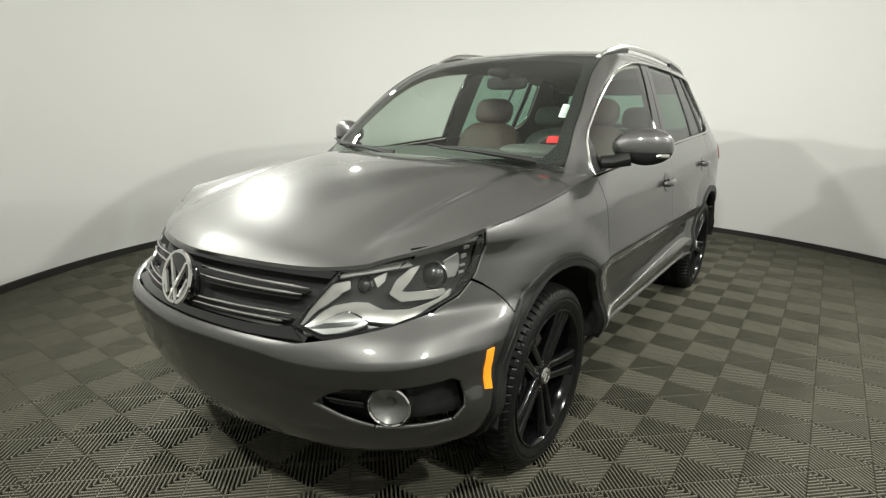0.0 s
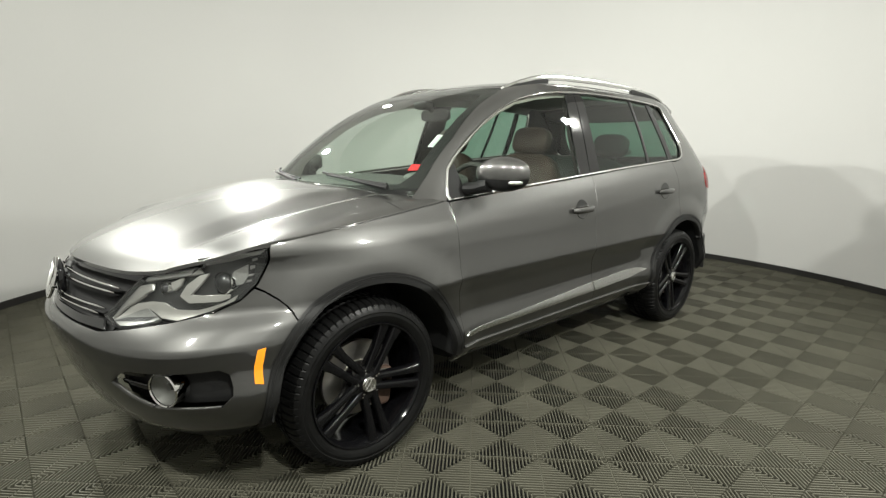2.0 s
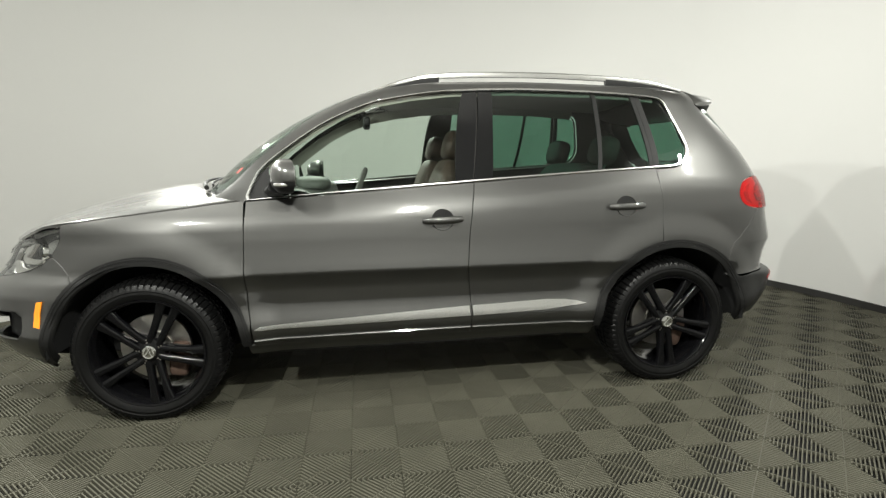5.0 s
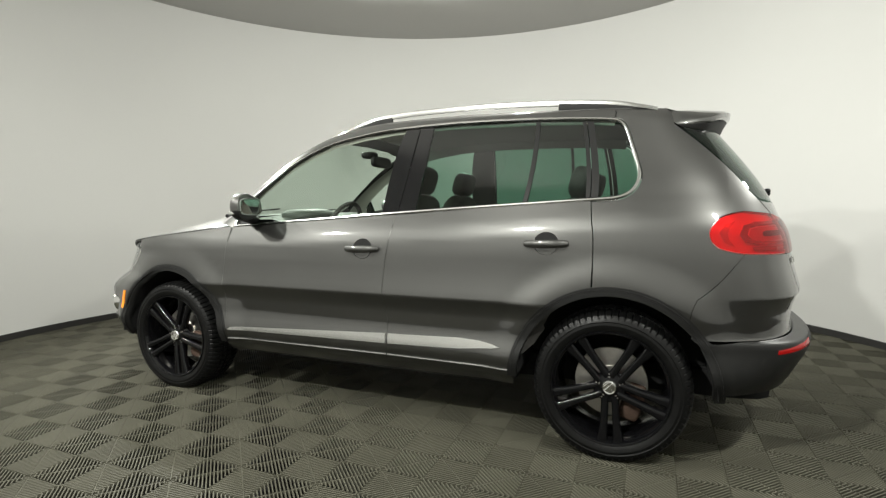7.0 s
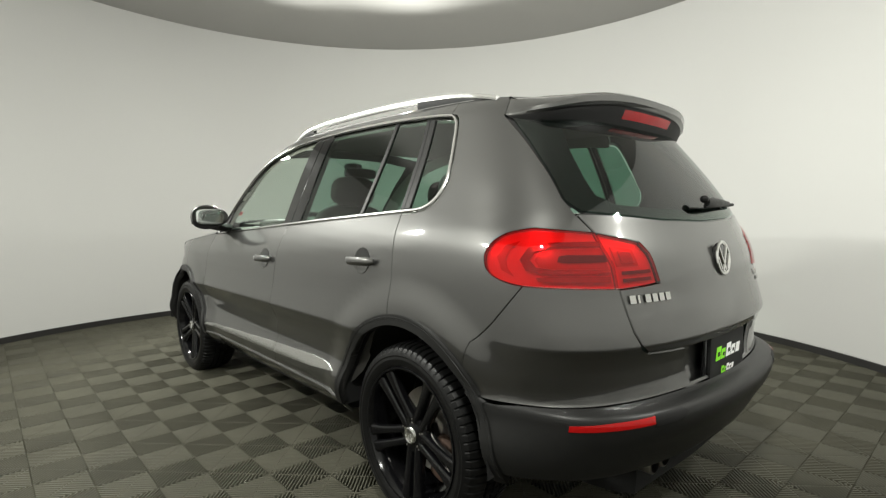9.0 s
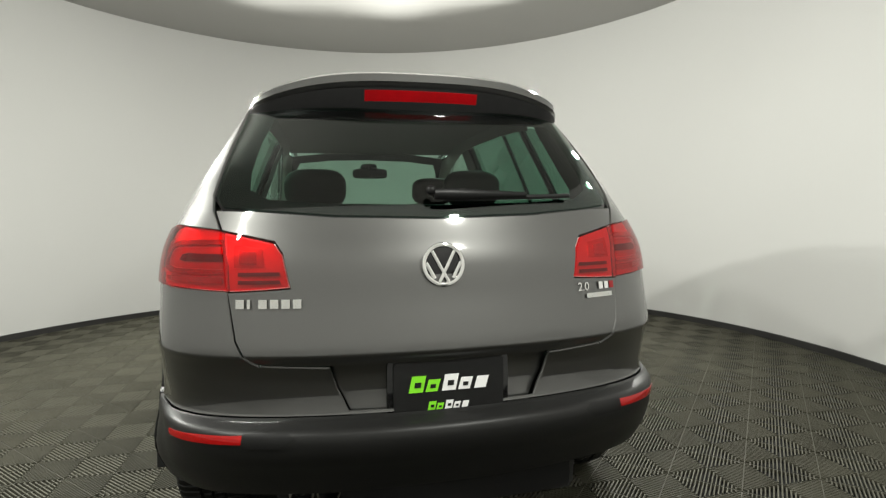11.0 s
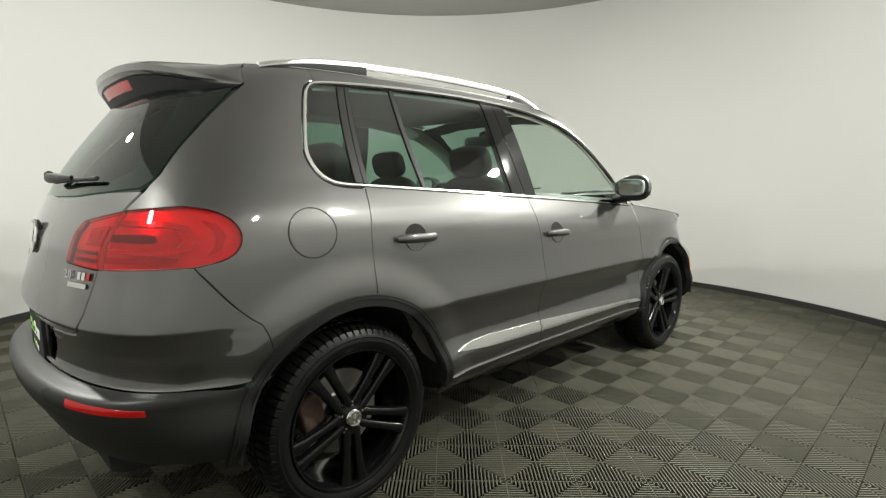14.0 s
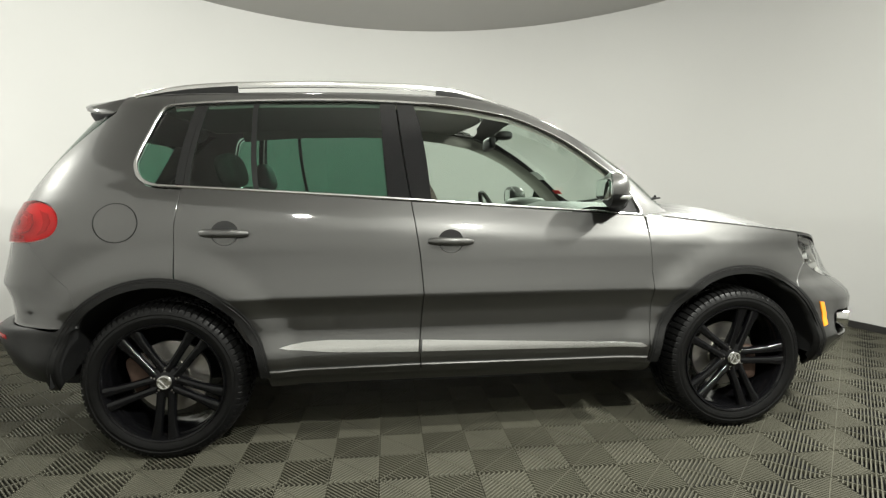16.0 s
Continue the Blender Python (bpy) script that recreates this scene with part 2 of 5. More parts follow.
NF = curve((0.3, 16), (0.60, 16), (0.64, 12.5), (0.72, 8.5), (0.84, 8.5), (0.92, 10), (1.1, 10))
MF = curve((0.3, 1.6), (0.60, 1.6), (0.64, 1.8), (0.72, 1.6), (0.92, 1.5), (1.1, 1.5))
NR = curve((0.4, 12.0), (0.75, 14), (1.0, 14), (1.17, 13), (1.5, 12))
MR = curve((0.4, 2.1), (1.0, 2.0), (1.17, 2.2), (1.5, 2.5))


def radius(ca, sa, n, m):
    lo, hi = 0.5, 1.5
    for _ in range(40):
        r = (lo + hi) / 2
        if (r * ca) ** n + (r * sa) ** m > 1:
            hi = r
        else:
            lo = r
    return (lo + hi) / 2


def skin(a, z, upper=False):
    """A point of the left half of the skin; a runs from 0 (nose) to pi (tail)."""
    ca, sa = math.cos(a), max(0.0, math.sin(a))
    if ca >= 0:
        n, m, reach = (13, 2.5, SCREEN(z) - X0) if upper else (NF(z), MF(z), NOSE(z) - X0)
    else:
        n, m, reach = NR(z), MR(z), -TAIL(z) - X0
    r = radius(abs(ca), sa, n, m)
    if ca >= 0 and not upper and 0.55 < z < 0.77:
        reach = lerp(NOSE(z), NOSE_SIDE(z), smoothstep(0.40, 0.62, r * sa)) - X0
    xr = X0 + (2.2 if ca > 0 else 1.75) * r * ca
    shift = (BELT(max(-1.4, min(0.9, xr))) - 1.10) * smoothstep(0.72, 1.0, z) * (1 - smoothstep(1.15, 1.5, z))
    wide = WIDTH(z - shift)
    if 0.55 < z < 0.88:
        wide += 1.5 * CREASE(z) * smoothstep(1.15, 0.75, xr) * smoothstep(-1.25, -0.75, xr)
    x = X0 + abs(reach) * r * ca
    if z < 1.0:
        # the wings swell round the wheel arches
        wide += 0.020 * smoothstep(0.60, 0.46, math.hypot(x - (1.302 if x > 0 else -1.302), z - 0.338))
    return Vector((x, wide * r * sa, z))


def skin_normal(a, z, upper=False):
    e = 0.002
    du = skin(min(math.pi, a + e), z, upper) - skin(max(0, a - e), z, upper)
    dz = skin(a, z + e, upper) - skin(a, z - e, upper)
    nrm = dz.cross(du)
    if nrm.length < 1e-9:
        return Vector((1 if a < 1.5 else -1, 0, 0))
    nrm.normalize()
    centre = Vector((X0, 0, z))
    if nrm.dot(skin(a, z, upper) - centre) < 0:
        nrm.negate()
    return nrm


def angle_of(kind, value, z, upper=False):
    """The angle at which the skin has that x (kind x), or that y on the nose (f) or the tail (r)."""
    if kind == "a":
        return value
    lo, hi = {"x": (0.0, math.pi), "f": (0.0, math.pi / 2), "r": (math.pi / 2, math.pi)}[kind]
    for _ in range(36):
        mid = (lo + hi) / 2
        p = skin(mid, z, upper)
        if (kind == "x" and p.x > value) or (kind == "f" and p.y < value) or (kind == "r" and p.y > value):
            lo = mid
        else:
            hi = mid
    return (lo + hi) / 2


def arc(cx, cz, r, d0, d1, n=26):
    return [("x", cx + r * math.cos(math.radians(lerp(d0, d1, i / n))), cz + r * math.sin(math.radians(lerp(d0, d1, i / n)))) for i in range(n + 1)]


def soft(pts, k=4):
    """A smooth line through the points."""
    out = []
    for i in range(len(pts) - 1):
        p0, p1, p2, p3 = pts[max(0, i - 1)], pts[i], pts[i + 1], pts[min(len(pts) - 1, i + 2)]
        for j in range(k):
            t = j / k
            out.append(tuple(0.5 * (2 * b + (c - a) * t + (2 * a - 5 * b + 4 * c - d) * t * t + (3 * b - a - 3 * c + d) * t ** 3) for a, b, c, d in zip(p0, p1, p2, p3)))
    return out + [pts[-1]]


def xs(*pts):
    return [("x", p[0], p[1]) for p in pts]


def rs(*pts):
    return [("r", p[0], p[1]) for p in pts]


def fs(*pts):
    return [("f", p[0], p[1]) for p in pts]


def outline(spec, upper, gap):
    """Spec points to a dense closed outline in (a, z), drawn in by the gap."""
    raw = [(angle_of(k, v, z, upper), z) for k, v, z in spec]
    dense = []
    for i, (a0, z0) in enumerate(raw):
        a1, z1 = raw[(i + 1) % len(raw)]
        d = (skin(a1, z1, upper) - skin(a0, z0, upper)).length
        k = max(1, int(d / 0.03))
        dense += [(lerp(a0, a1, j / k), lerp(z0, z1, j / k)) for j in range(k) if d > 1e-5]
    if not gap:
        return dense
    area = sum(p[0] * q[1] - q[0] * p[1] for p, q in zip(dense, dense[1:] + dense[:1]))
    out, sgn = [], 1 if area > 0 else -1
    n = len(dense)
    for i, (a, z) in enumerate(dense):
        e = 0.004
        la = max(0.15, (skin(min(math.pi, a + e), z, upper) - skin(max(0, a - e), z, upper)).length / (2 * e))
        p0, p1 = dense[i - 1], dense[(i + 1) % n]
        n0 = Vector((-(z - p0[1]), (a - p0[0]) * la))
        n1 = Vector((-(p1[1] - z), (p1[0] - a) * la))
        if n0.length < 1e-9 or n1.length < 1e-9:
            continue
        n0.normalize(), n1.normalize()
        nn = n0 + n1
        if nn.length < 0.3:
            nn = n0
        nn = nn / max(0.35, nn.dot(n0))
        mid = a < 1e-4 or a > math.pi - 1e-4
        out.append((a if mid else a + sgn * nn.x * gap / la, z + sgn * (n1 if mid and abs(n1.y) > abs(n0.y) else n0 if mid else nn).y * gap))
    return out


def skin_mesh(name, specs, upper=False, off=0.0, gap=0.0025, lip=0.014, step_a=0.0195, step_z=0.026, dent=None, mirror=True):
    """Vertices, faces and normals of panels cut from the skin; returns left and right meshes."""
    V, F, N = [], [], []
    for spec in specs:
        loop = outline(spec, upper, gap)
        bm = bmesh.new()
        vs = [bm.verts.new((a, z, 0)) for a, z in loop]
        bm.faces.new(vs)
        a_min, a_max = min(p[0] for p in loop), max(p[0] for p in loop)
        z_min, z_max = min(p[1] for p in loop), max(p[1] for p in loop)
        for lo, hi, st, no in ((a_min, a_max, step_a, (1, 0, 0)), (z_min, z_max, step_z, (0, 1, 0))):
            k = int(math.floor(lo / st)) + 1
            while k * st < hi - 1e-4:
                co = (k * st, 0, 0) if no[0] else (0, k * st, 0)
                bmesh.ops.bisect_plane(bm, geom=bm.verts[:] + bm.edges[:] + bm.faces[:], dist=1e-5, plane_co=co, plane_no=no)
                k += 1
        for z in CREASES:
            if z_min + 0.003 < z < z_max - 0.003:
                bmesh.ops.bisect_plane(bm, geom=bm.verts[:] + bm.edges[:] + bm.faces[:], dist=1e-5, plane_co=(0, z, 0), plane_no=(0, 1, 0))
        bm.verts.index_update()
        base = len(V)
        for v in bm.verts:
            a, z = min(math.pi, max(0.0, v.co.x)), v.co.y
            nrm = skin_normal(a, z, upper)
            o = off + (dent(a, z) if dent else 0.0)
            V.append(skin(a, z, upper) + nrm * o)
            N.append(nrm)
        for f in bm.faces:
            ids = [base + v.index for v in f.verts]
            area = Vector()
            for q in range(1, len(ids) - 1):
                area += (V[ids[q]] - V[ids[0]]).cross(V[ids[q + 1]] - V[ids[0]])
            flip = area.dot(N[ids[0]]) < 0
            F.append(ids[::-1] if flip else ids)
        if lip:
            for e in bm.edges:
                if len(e.link_faces) == 1 and not all(q.co.x < 1e-3 or q.co.x > math.pi - 1e-3 for q in e.verts):
                    i0, i1 = base + e.verts[0].index, base + e.verts[1].index
                    k = len(V)
                    V += [V[i0].copy(), V[i1].copy(), V[i1] - N[i1] * lip, V[i0] - N[i0] * lip]
                    side = (V[i1] - V[i0]).cross(N[i0])
                    mid = sum((v.co for v in e.link_faces[0].verts), Vector()) / len(e.link_faces[0].verts)
                    pm = skin(min(math.pi, max(0, mid.x)), mid.y, upper)
                    if side.length > 1e-9:
                        side.normalize()
                    if side.dot(V[i0] - pm) < 0:
                        side.negate()
                    N += [N[i0], N[i1], side, side]
                    ids = [k, k + 1, k + 2, k + 3]
                    flip = (V[ids[1]] - V[ids[0]]).cross(V[ids[2]] - V[ids[1]]).dot(side) < 0
                    F.append(ids[::-1] if flip else ids)
        bm.free()
    out = []
    for s in ((1, -1) if mirror else (1,)):
        me = bpy.data.meshes.new(name)
        me.from_pydata([(v.x, v.y * s, v.z) for v in V], [], [f if s == 1 else f[::-1] for f in F])
        me.update()
        me.polygons.foreach_set("use_smooth", [True] * len(me.polygons))
        me.normals_split_custom_set_from_vertices([(q.x, q.y * s, q.z) for q in N])
        out.append(me)
    return out


def pair(name, specs, mtl, parents, label="", **kw):
    """A panel on each side of the car."""
    obs = []
    for me, par in zip(skin_mesh(name, specs, **kw), parents):
        me.materials.append(mtl)
        ob = new(name, me)
        ob.parent = par
        if label:
            tagged(ob, label)
        obs.append(ob)
    return obs


def whole(name, specs, mtl, parent, label="", **kw):
    """A panel that spans the centre line: the left half and its mirror image as one mesh."""
    l, r = skin_mesh(name, specs, **kw)
    v = [tuple(q.co) for q in l.vertices] + [tuple(q.co) for q in r.vertices]
    k = len(l.vertices)
    f = [tuple(p.vertices) for p in l.polygons] + [tuple(i + k for i in p.vertices) for p in r.polygons]
    nl = [(0, 0, 0)] * (2 * k)
    for me, base in ((l, 0), (r, k)):
        for lp, cn in zip(me.loops, me.corner_normals):
            nl[base + lp.vertex_index] = tuple(cn.vector)
    me = bpy.data.meshes.new(name)
    me.from_pydata(v, [], f)
    me.update()
    me.polygons.foreach_set("use_smooth", [True] * len(me.polygons))
    me.normals_split_custom_set_from_vertices(nl)
    me.materials.append(mtl)
    bpy.data.meshes.remove(l), bpy.data.meshes.remove(r)
    ob = new(name, me)
    ob.parent = parent
    if label:
        tagged(ob, label)
    return ob


car = group("car")
tagged(car, "dark grey metallic SUV with black alloy wheels and silver roof rails", "car")
BOTH = (car, car)
WF, WR, WZ = 1.302, -1.302, 0.338     # axles and hub height
RA = 0.448                            # outer edge of the wheel-arch trim

# door and panel lines, as x and z of the side view
A_FRONT = [(0.851, 1.023), (0.858, 0.90), (0.860, 0.768), (0.856, 0.60), (0.848, 0.46), (0.838, 0.345)]
A_MID = [(-0.205, 0.345), (-0.212, 0.45), (-0.204, 0.56), (-0.190, 0.69), (-0.203, 0.86), (-0.222, 1.00), (-0.238, 1.097)]
A_REAR = [(-1.224, 0.779), (-1.224, 0.90), (-1.216, 1.05), (-1.206, 1.158)]
HOODLINE = [(0.872, 1.026), (1.00, 1.012), (1.15, 0.993), (1.40, 0.965), (1.655, 0.930)]

pair("fender", [xs(*HOODLINE, (1.662, 0.880), (1.677, 0.845), (1.705, 0.800), (1.716, 0.789), (1.69, 0.773), (1.655, 0.745), (1.607, 0.668)) + arc(WF, WZ, RA, 46, 174)
                + xs((0.850, 0.36), *A_FRONT[::-1][1:-1], (0.860, 1.022))], PAINT, BOTH)
front_doors = pair("front_door", [xs(*A_FRONT, *A_MID, (0.2, BELT(0.2) - 0.003), (0.6, BELT(0.6) - 0.003))], PAINT, BOTH)
rear_doors = pair("rear_door", [xs(*A_MID[::-1], (-0.864, 0.345)) + arc(WR, WZ, RA, 4, 79.5) + xs(*A_REAR[1:], (-0.7, BELT(-0.7) - 0.003))], PAINT, BOTH)
QUARTER_CHROME = soft([(-1.212, 1.154), (-1.30, 1.160), (-1.355, 1.176), (-1.392, 1.208), (-1.412, 1.258), (-1.406, 1.310), (-1.372, 1.42), (-1.345, 1.498), (-1.318, 1.533), (-1.285, 1.541)], 3)
TAIL_FRONT = soft([(-1.80, 1.110), (-1.74, 1.097), (-1.698, 1.070), (-1.677, 1.030), (-1.685, 0.990), (-1.715, 0.962), (-1.765, 0.947), (-1.81, 0.940)])
pair("quarter_panel", [xs(*A_REAR, *QUARTER_CHROME, (-1.285, 1.592), (-1.45, 1.582)) + rs((0.500, 1.583), (0.545, 1.545), (0.577, 1.50), (0.600, 1.40), (0.628, 1.27), (0.642, 1.20), (0.636, 1.15),
                      (0.620, 1.115), (0.612, 1.096)) + xs(*TAIL_FRONT, (-1.765, 0.88), (-1.712, 0.815), (-1.640, 0.752), (-1.612, 0.664)) + arc(WR, WZ, RA, 133.5, 100)], PAINT, BOTH)
# roof side and windscreen pillar in one
CHROME_TOP = [(0.846, 1.045), (0.800, 1.155), (0.70, 1.245), (0.52, 1.371), (0.38, 1.441), (0.24, 1.494), (0.05, 1.531), (-0.139, 1.556), (-0.504, 1.571), (-0.907, 1.562), (-1.15, 1.547), (-1.285, 1.533)]
pair("roof_side", [xs(*[(x, z + 0.008) for x, z in CHROME_TOP], (-1.285, 1.592), (-0.9, 1.606), (-0.5, 1.612), (-0.1, 1.604), (0.06, 1.588))
                   + fs((0.537, 1.56), (0.575, 1.46), (0.632, 1.30), (0.667, 1.15), (0.682, 1.083), (0.705, 1.03)) + xs((0.93, 1.012), (0.866, 1.012))], PAINT, BOTH, upper=True, gap=0.001)
windscreen = whole("windscreen", [fs((0.0, 1.062), (0.35, 1.066), (0.60, 1.072), (0.679, 1.083), (0.664, 1.15), (0.629, 1.30), (0.572, 1.46), (0.533, 1.555), (0.3, 1.580), (0.0, 1.588))],
                   GLASS, car, "slightly green windscreen", upper=True, gap=0.0, off=-0.004, lip=0)
whole("windscreen_border", [fs((0.0, 1.050), (0.35, 1.054), (0.60, 1.060), (0.691, 1.080), (0.676, 1.15), (0.641, 1.30), (0.584, 1.46), (0.545, 1.555), (0.3, 1.580), (0.0, 1.588),
                               (0.0, 1.548), (0.28, 1.543), (0.49, 1.522), (0.535, 1.46), (0.592, 1.30), (0.627, 1.15), (0.60, 1.10), (0.35, 1.085), (0.0, 1.080))],
      BLACK, windscreen, "black printed border", upper=True, gap=0, off=-0.010, lip=0)

# front bumper, cut in two rows so that the fog lamp pockets stay open
FOG_IN, FOG_OUT, FOG_LO, FOG_HI = 0.555, 1.838, 0.422, 0.548
front_bumper = whole("front_bumper", [
    xs((1.607, 0.664), (1.655, 0.741), (1.69, 0.768), (1.718, 0.783), (1.763, 0.746), (1.843, 0.712)) + fs((0.646, 0.690), (0.56, 0.670), (0.46, 0.652), (0.30, 0.654), (0.0, 0.656), (0.0, 0.485), (FOG_IN - 0.05, 0.485))
    + fs((FOG_IN, 0.525), (FOG_IN + 0.05, FOG_HI)) + xs((FOG_OUT + 0.03, FOG_HI), (FOG_OUT, FOG_HI - 0.02), (FOG_OUT - 0.005, 0.485), (1.715, 0.485)) + arc(WF, WZ, RA, 20, 47, 8)[:-1],
    fs((0.0, 0.485), (0.0, 0.300), (0.35, 0.300), (0.60, 0.305)) + xs((1.85, 0.312), (1.74, 0.325), (1.735, 0.40), (1.715, 0.485), (FOG_OUT - 0.005, 0.485), (FOG_OUT, 0.455), (FOG_OUT + 0.03, FOG_LO))
    + fs((FOG_IN + 0.10, FOG_LO), (FOG_IN + 0.02, 0.450), (FOG_IN - 0.05, 0.485))], PAINT, car, gap=0.0)
whole("bumper_lip", [fs((0.0, 0.296), (0.0, 0.212), (0.35, 0.212), (0.62, 0.218)) + xs((1.78, 0.235), (1.745, 0.32), (1.85, 0.308)) + fs((0.6, 0.301), (0.35, 0.296))], PLASTIC, front_bumper, "black plastic lower lip", off=-0.006)
pair("fog_pocket", [fs((FOG_IN - 0.05, 0.56), (FOG_IN - 0.05, 0.41)) + xs((FOG_OUT - 0.01, 0.41), (FOG_OUT - 0.01, 0.56))], BLACK, (front_bumper, front_bumper), "black fog lamp surround", off=-0.045, gap=0, lip=0)

# grille band
grille = group("grille", car)
whole("grille_back", [fs((0.0, 0.648), (0.0, 0.840), (0.3, 0.838), (0.49, 0.832), (0.47, 0.78), (0.46, 0.648))], UNDER, grille, "black grille mesh", off=-0.035, gap=0, lip=0)
whole("upper_band", [fs((0.0, 0.822), (0.0, 0.842), (0.2, 0.838), (0.41, 0.833), (0.482, 0.828), (0.470, 0.806), (0.3, 0.815))], GLOSSBLACK, grille, off=-0.006)
whole("lower_band", [fs((0.0, 0.658), (0.0, 0.684), (0.3, 0.682), (0.42, 0.688), (0.47, 0.66), (0.3, 0.656))], GLOSSBLACK, grille, off=-0.006)
for z, z_end, e in ((0.800, 0.779, 0.430), (0.777, 0.763, 0.416), (0.719, 0.710, 0.404), (0.702, 0.693, 0.390)):
    for sy in (1, -1):
        rows = []
        for k in range(17):
            y = lerp(0.070, e, k / 16)
            zz = lerp(z, z_end, (y / e) ** 1.5)
            a = angle_of("f", y, zz)
            p, nn = skin(a, zz), skin_normal(a, zz)
            half = 0.0050 * (1 if k < 16 else 0.4)
            rows.append([Vector((q.x, q.y * sy, q.z)) for q in (p + nn * (0.001 + 0.0045 * math.cos(b)) + Vector((0, 0, half * math.sin(b))) for b in (math.tau * m / 10 for m in range(10)))])
        bm = bmesh.new()
        vs = [[bm.verts.new(q) for q in row] for row in rows]
        for r0, r1 in zip(vs, vs[1:]):
            for m in range(10):
                bm.faces.new((r0[m], r1[m], r1[(m + 1) % 10], r0[(m + 1) % 10]))
        part("chrome_bar", bm, CHROME, grille, "thin chrome grille bar")
    whole("bar_shelf", [fs((0.05, z - 0.015), (0.05, z - 0.006), (0.28, lerp(z, z_end, 0.55) - 0.006), (e, z_end - 0.005), (e - 0.01, z_end - 0.012), (0.28, lerp(z, z_end, 0.55) - 0.014))], BLACK, grille, off=-0.008, gap=0, lip=0.02)

# rear: tailgate, glass, lamps, bumper
tailgate = whole("tailgate", [rs((0.0, 1.122), (0.30, 1.130), (0.52, 1.148), (0.630, 1.152), (0.615, 1.115), (0.606, 1.094), (0.46, 1.063), (0.438, 1.03), (0.419, 0.937), (0.50, 0.932), (0.586, 0.9275),
                                 (0.574, 0.86), (0.563, 0.80), (0.540, 0.755), (0.505, 0.735), (0.36, 0.728), (0.0, 0.726))], PAINT, car)
rear_window = whole("rear_window", [rs((0.0, 1.128), (0.30, 1.136), (0.52, 1.154), (0.614, 1.164), (0.636, 1.197), (0.622, 1.27), (0.592, 1.40), (0.568, 1.50), (0.556, 1.545), (0.3, 1.555), (0.0, 1.555))],
                    DARKGLASS, tailgate, "dark tinted rear window", off=-0.003, gap=0.0, lip=0)
whole("window_border", [rs((0.0, 1.114), (0.30, 1.122), (0.52, 1.140), (0.612, 1.152), (0.646, 1.195), (0.634, 1.27), (0.606, 1.40), (0.582, 1.50), (0.570, 1.545), (0.3, 1.555), (0.0, 1.555),
                            (0.0, 1.48), (0.35, 1.475), (0.475, 1.45), (0.510, 1.37), (0.535, 1.27), (0.535, 1.215), (0.48, 1.185), (0.30, 1.172), (0.0, 1.165))], GLOSSBLACK, rear_window,
      "black printed border", off=-0.009, gap=0, lip=0)
LAMP_OUT = [xs(*TAIL_FRONT) + rs((0.5905, 0.9305), (0.593, 1.00), (0.6085, 1.0955))]
tail_lamps = pair("tail_lamp", LAMP_OUT, LAMPSHELL, BOTH, "red tail lamp cluster", off=-0.014, gap=0.0, lip=0)
pair("lamp_lens", LAMP_OUT, REDLENS, tail_lamps, "red plastic lens", off=0.006, gap=0.002, lip=0.016)
HATCH_OUT = [rs((0.586, 0.9295), (0.50, 0.934), (0.422, 0.940), (0.441, 1.03), (0.462, 1.061), (0.604, 1.0925), (0.589, 1.00))]
hatch_lamps = pair("tailgate_lamp", HATCH_OUT, LAMPSHELL, (tailgate, tailgate), "red inner tail lamp", off=-0.014, gap=0.0, lip=0)
pair("lamp_lens", HATCH_OUT, REDLENS, hatch_lamps, "red plastic lens", off=0.006, gap=0.002, lip=0.016)
LE = dict(gap=0, lip=0.004)
# the outer lamp: a rounded frame with a dark chamber inside, and an amber strip under it
pair("lamp_frame", [rs((0.604, 0.978), (0.604, 0.988)) + xs((-1.88, 0.990), (-1.838, 0.996), (-1.818, 1.018), (-1.826, 1.044), (-1.86, 1.056)) + rs((0.604, 1.058), (0.604, 1.072))
                    + xs((-1.85, 1.070), (-1.806, 1.056), (-1.790, 1.018), (-1.812, 0.986), (-1.86, 0.976))], LAMPSILVER, tail_lamps, "bright reflector frame", off=-0.006, **LE)
pair("lamp_chamber", [rs((0.604, 0.992), (0.604, 1.052)) + xs((-1.87, 1.050), (-1.838, 1.042), (-1.830, 1.018), (-1.845, 0.998), (-1.88, 0.993))], LAMPRED, tail_lamps, "dim lamp chamber", off=-0.011, **LE)
pair("lamp_element", [rs((0.604, 1.012), (0.604, 1.032)) + xs((-1.900, 1.034), (-1.885, 1.030), (-1.885, 1.014), (-1.900, 1.011))], DEEPRED, tail_lamps, "dark lamp element", off=-0.007, **LE)
pair("indicator_strip", [rs((0.604, 0.950), (0.604, 0.968)) + xs((-1.88, 0.970), (-1.84, 0.966), (-1.85, 0.954))], AMBERLENS, tail_lamps, "amber lower strip", off=-0.006, **LE)
pair("lamp_element", [xs((-1.775, 1.075), (-1.735, 1.060), (-1.715, 1.025), (-1.735, 0.985), (-1.775, 0.968), (-1.752, 0.995), (-1.745, 1.02), (-1.752, 1.045))], LAMPRED, tail_lamps, "dim side reflector", off=-0.010, **LE)
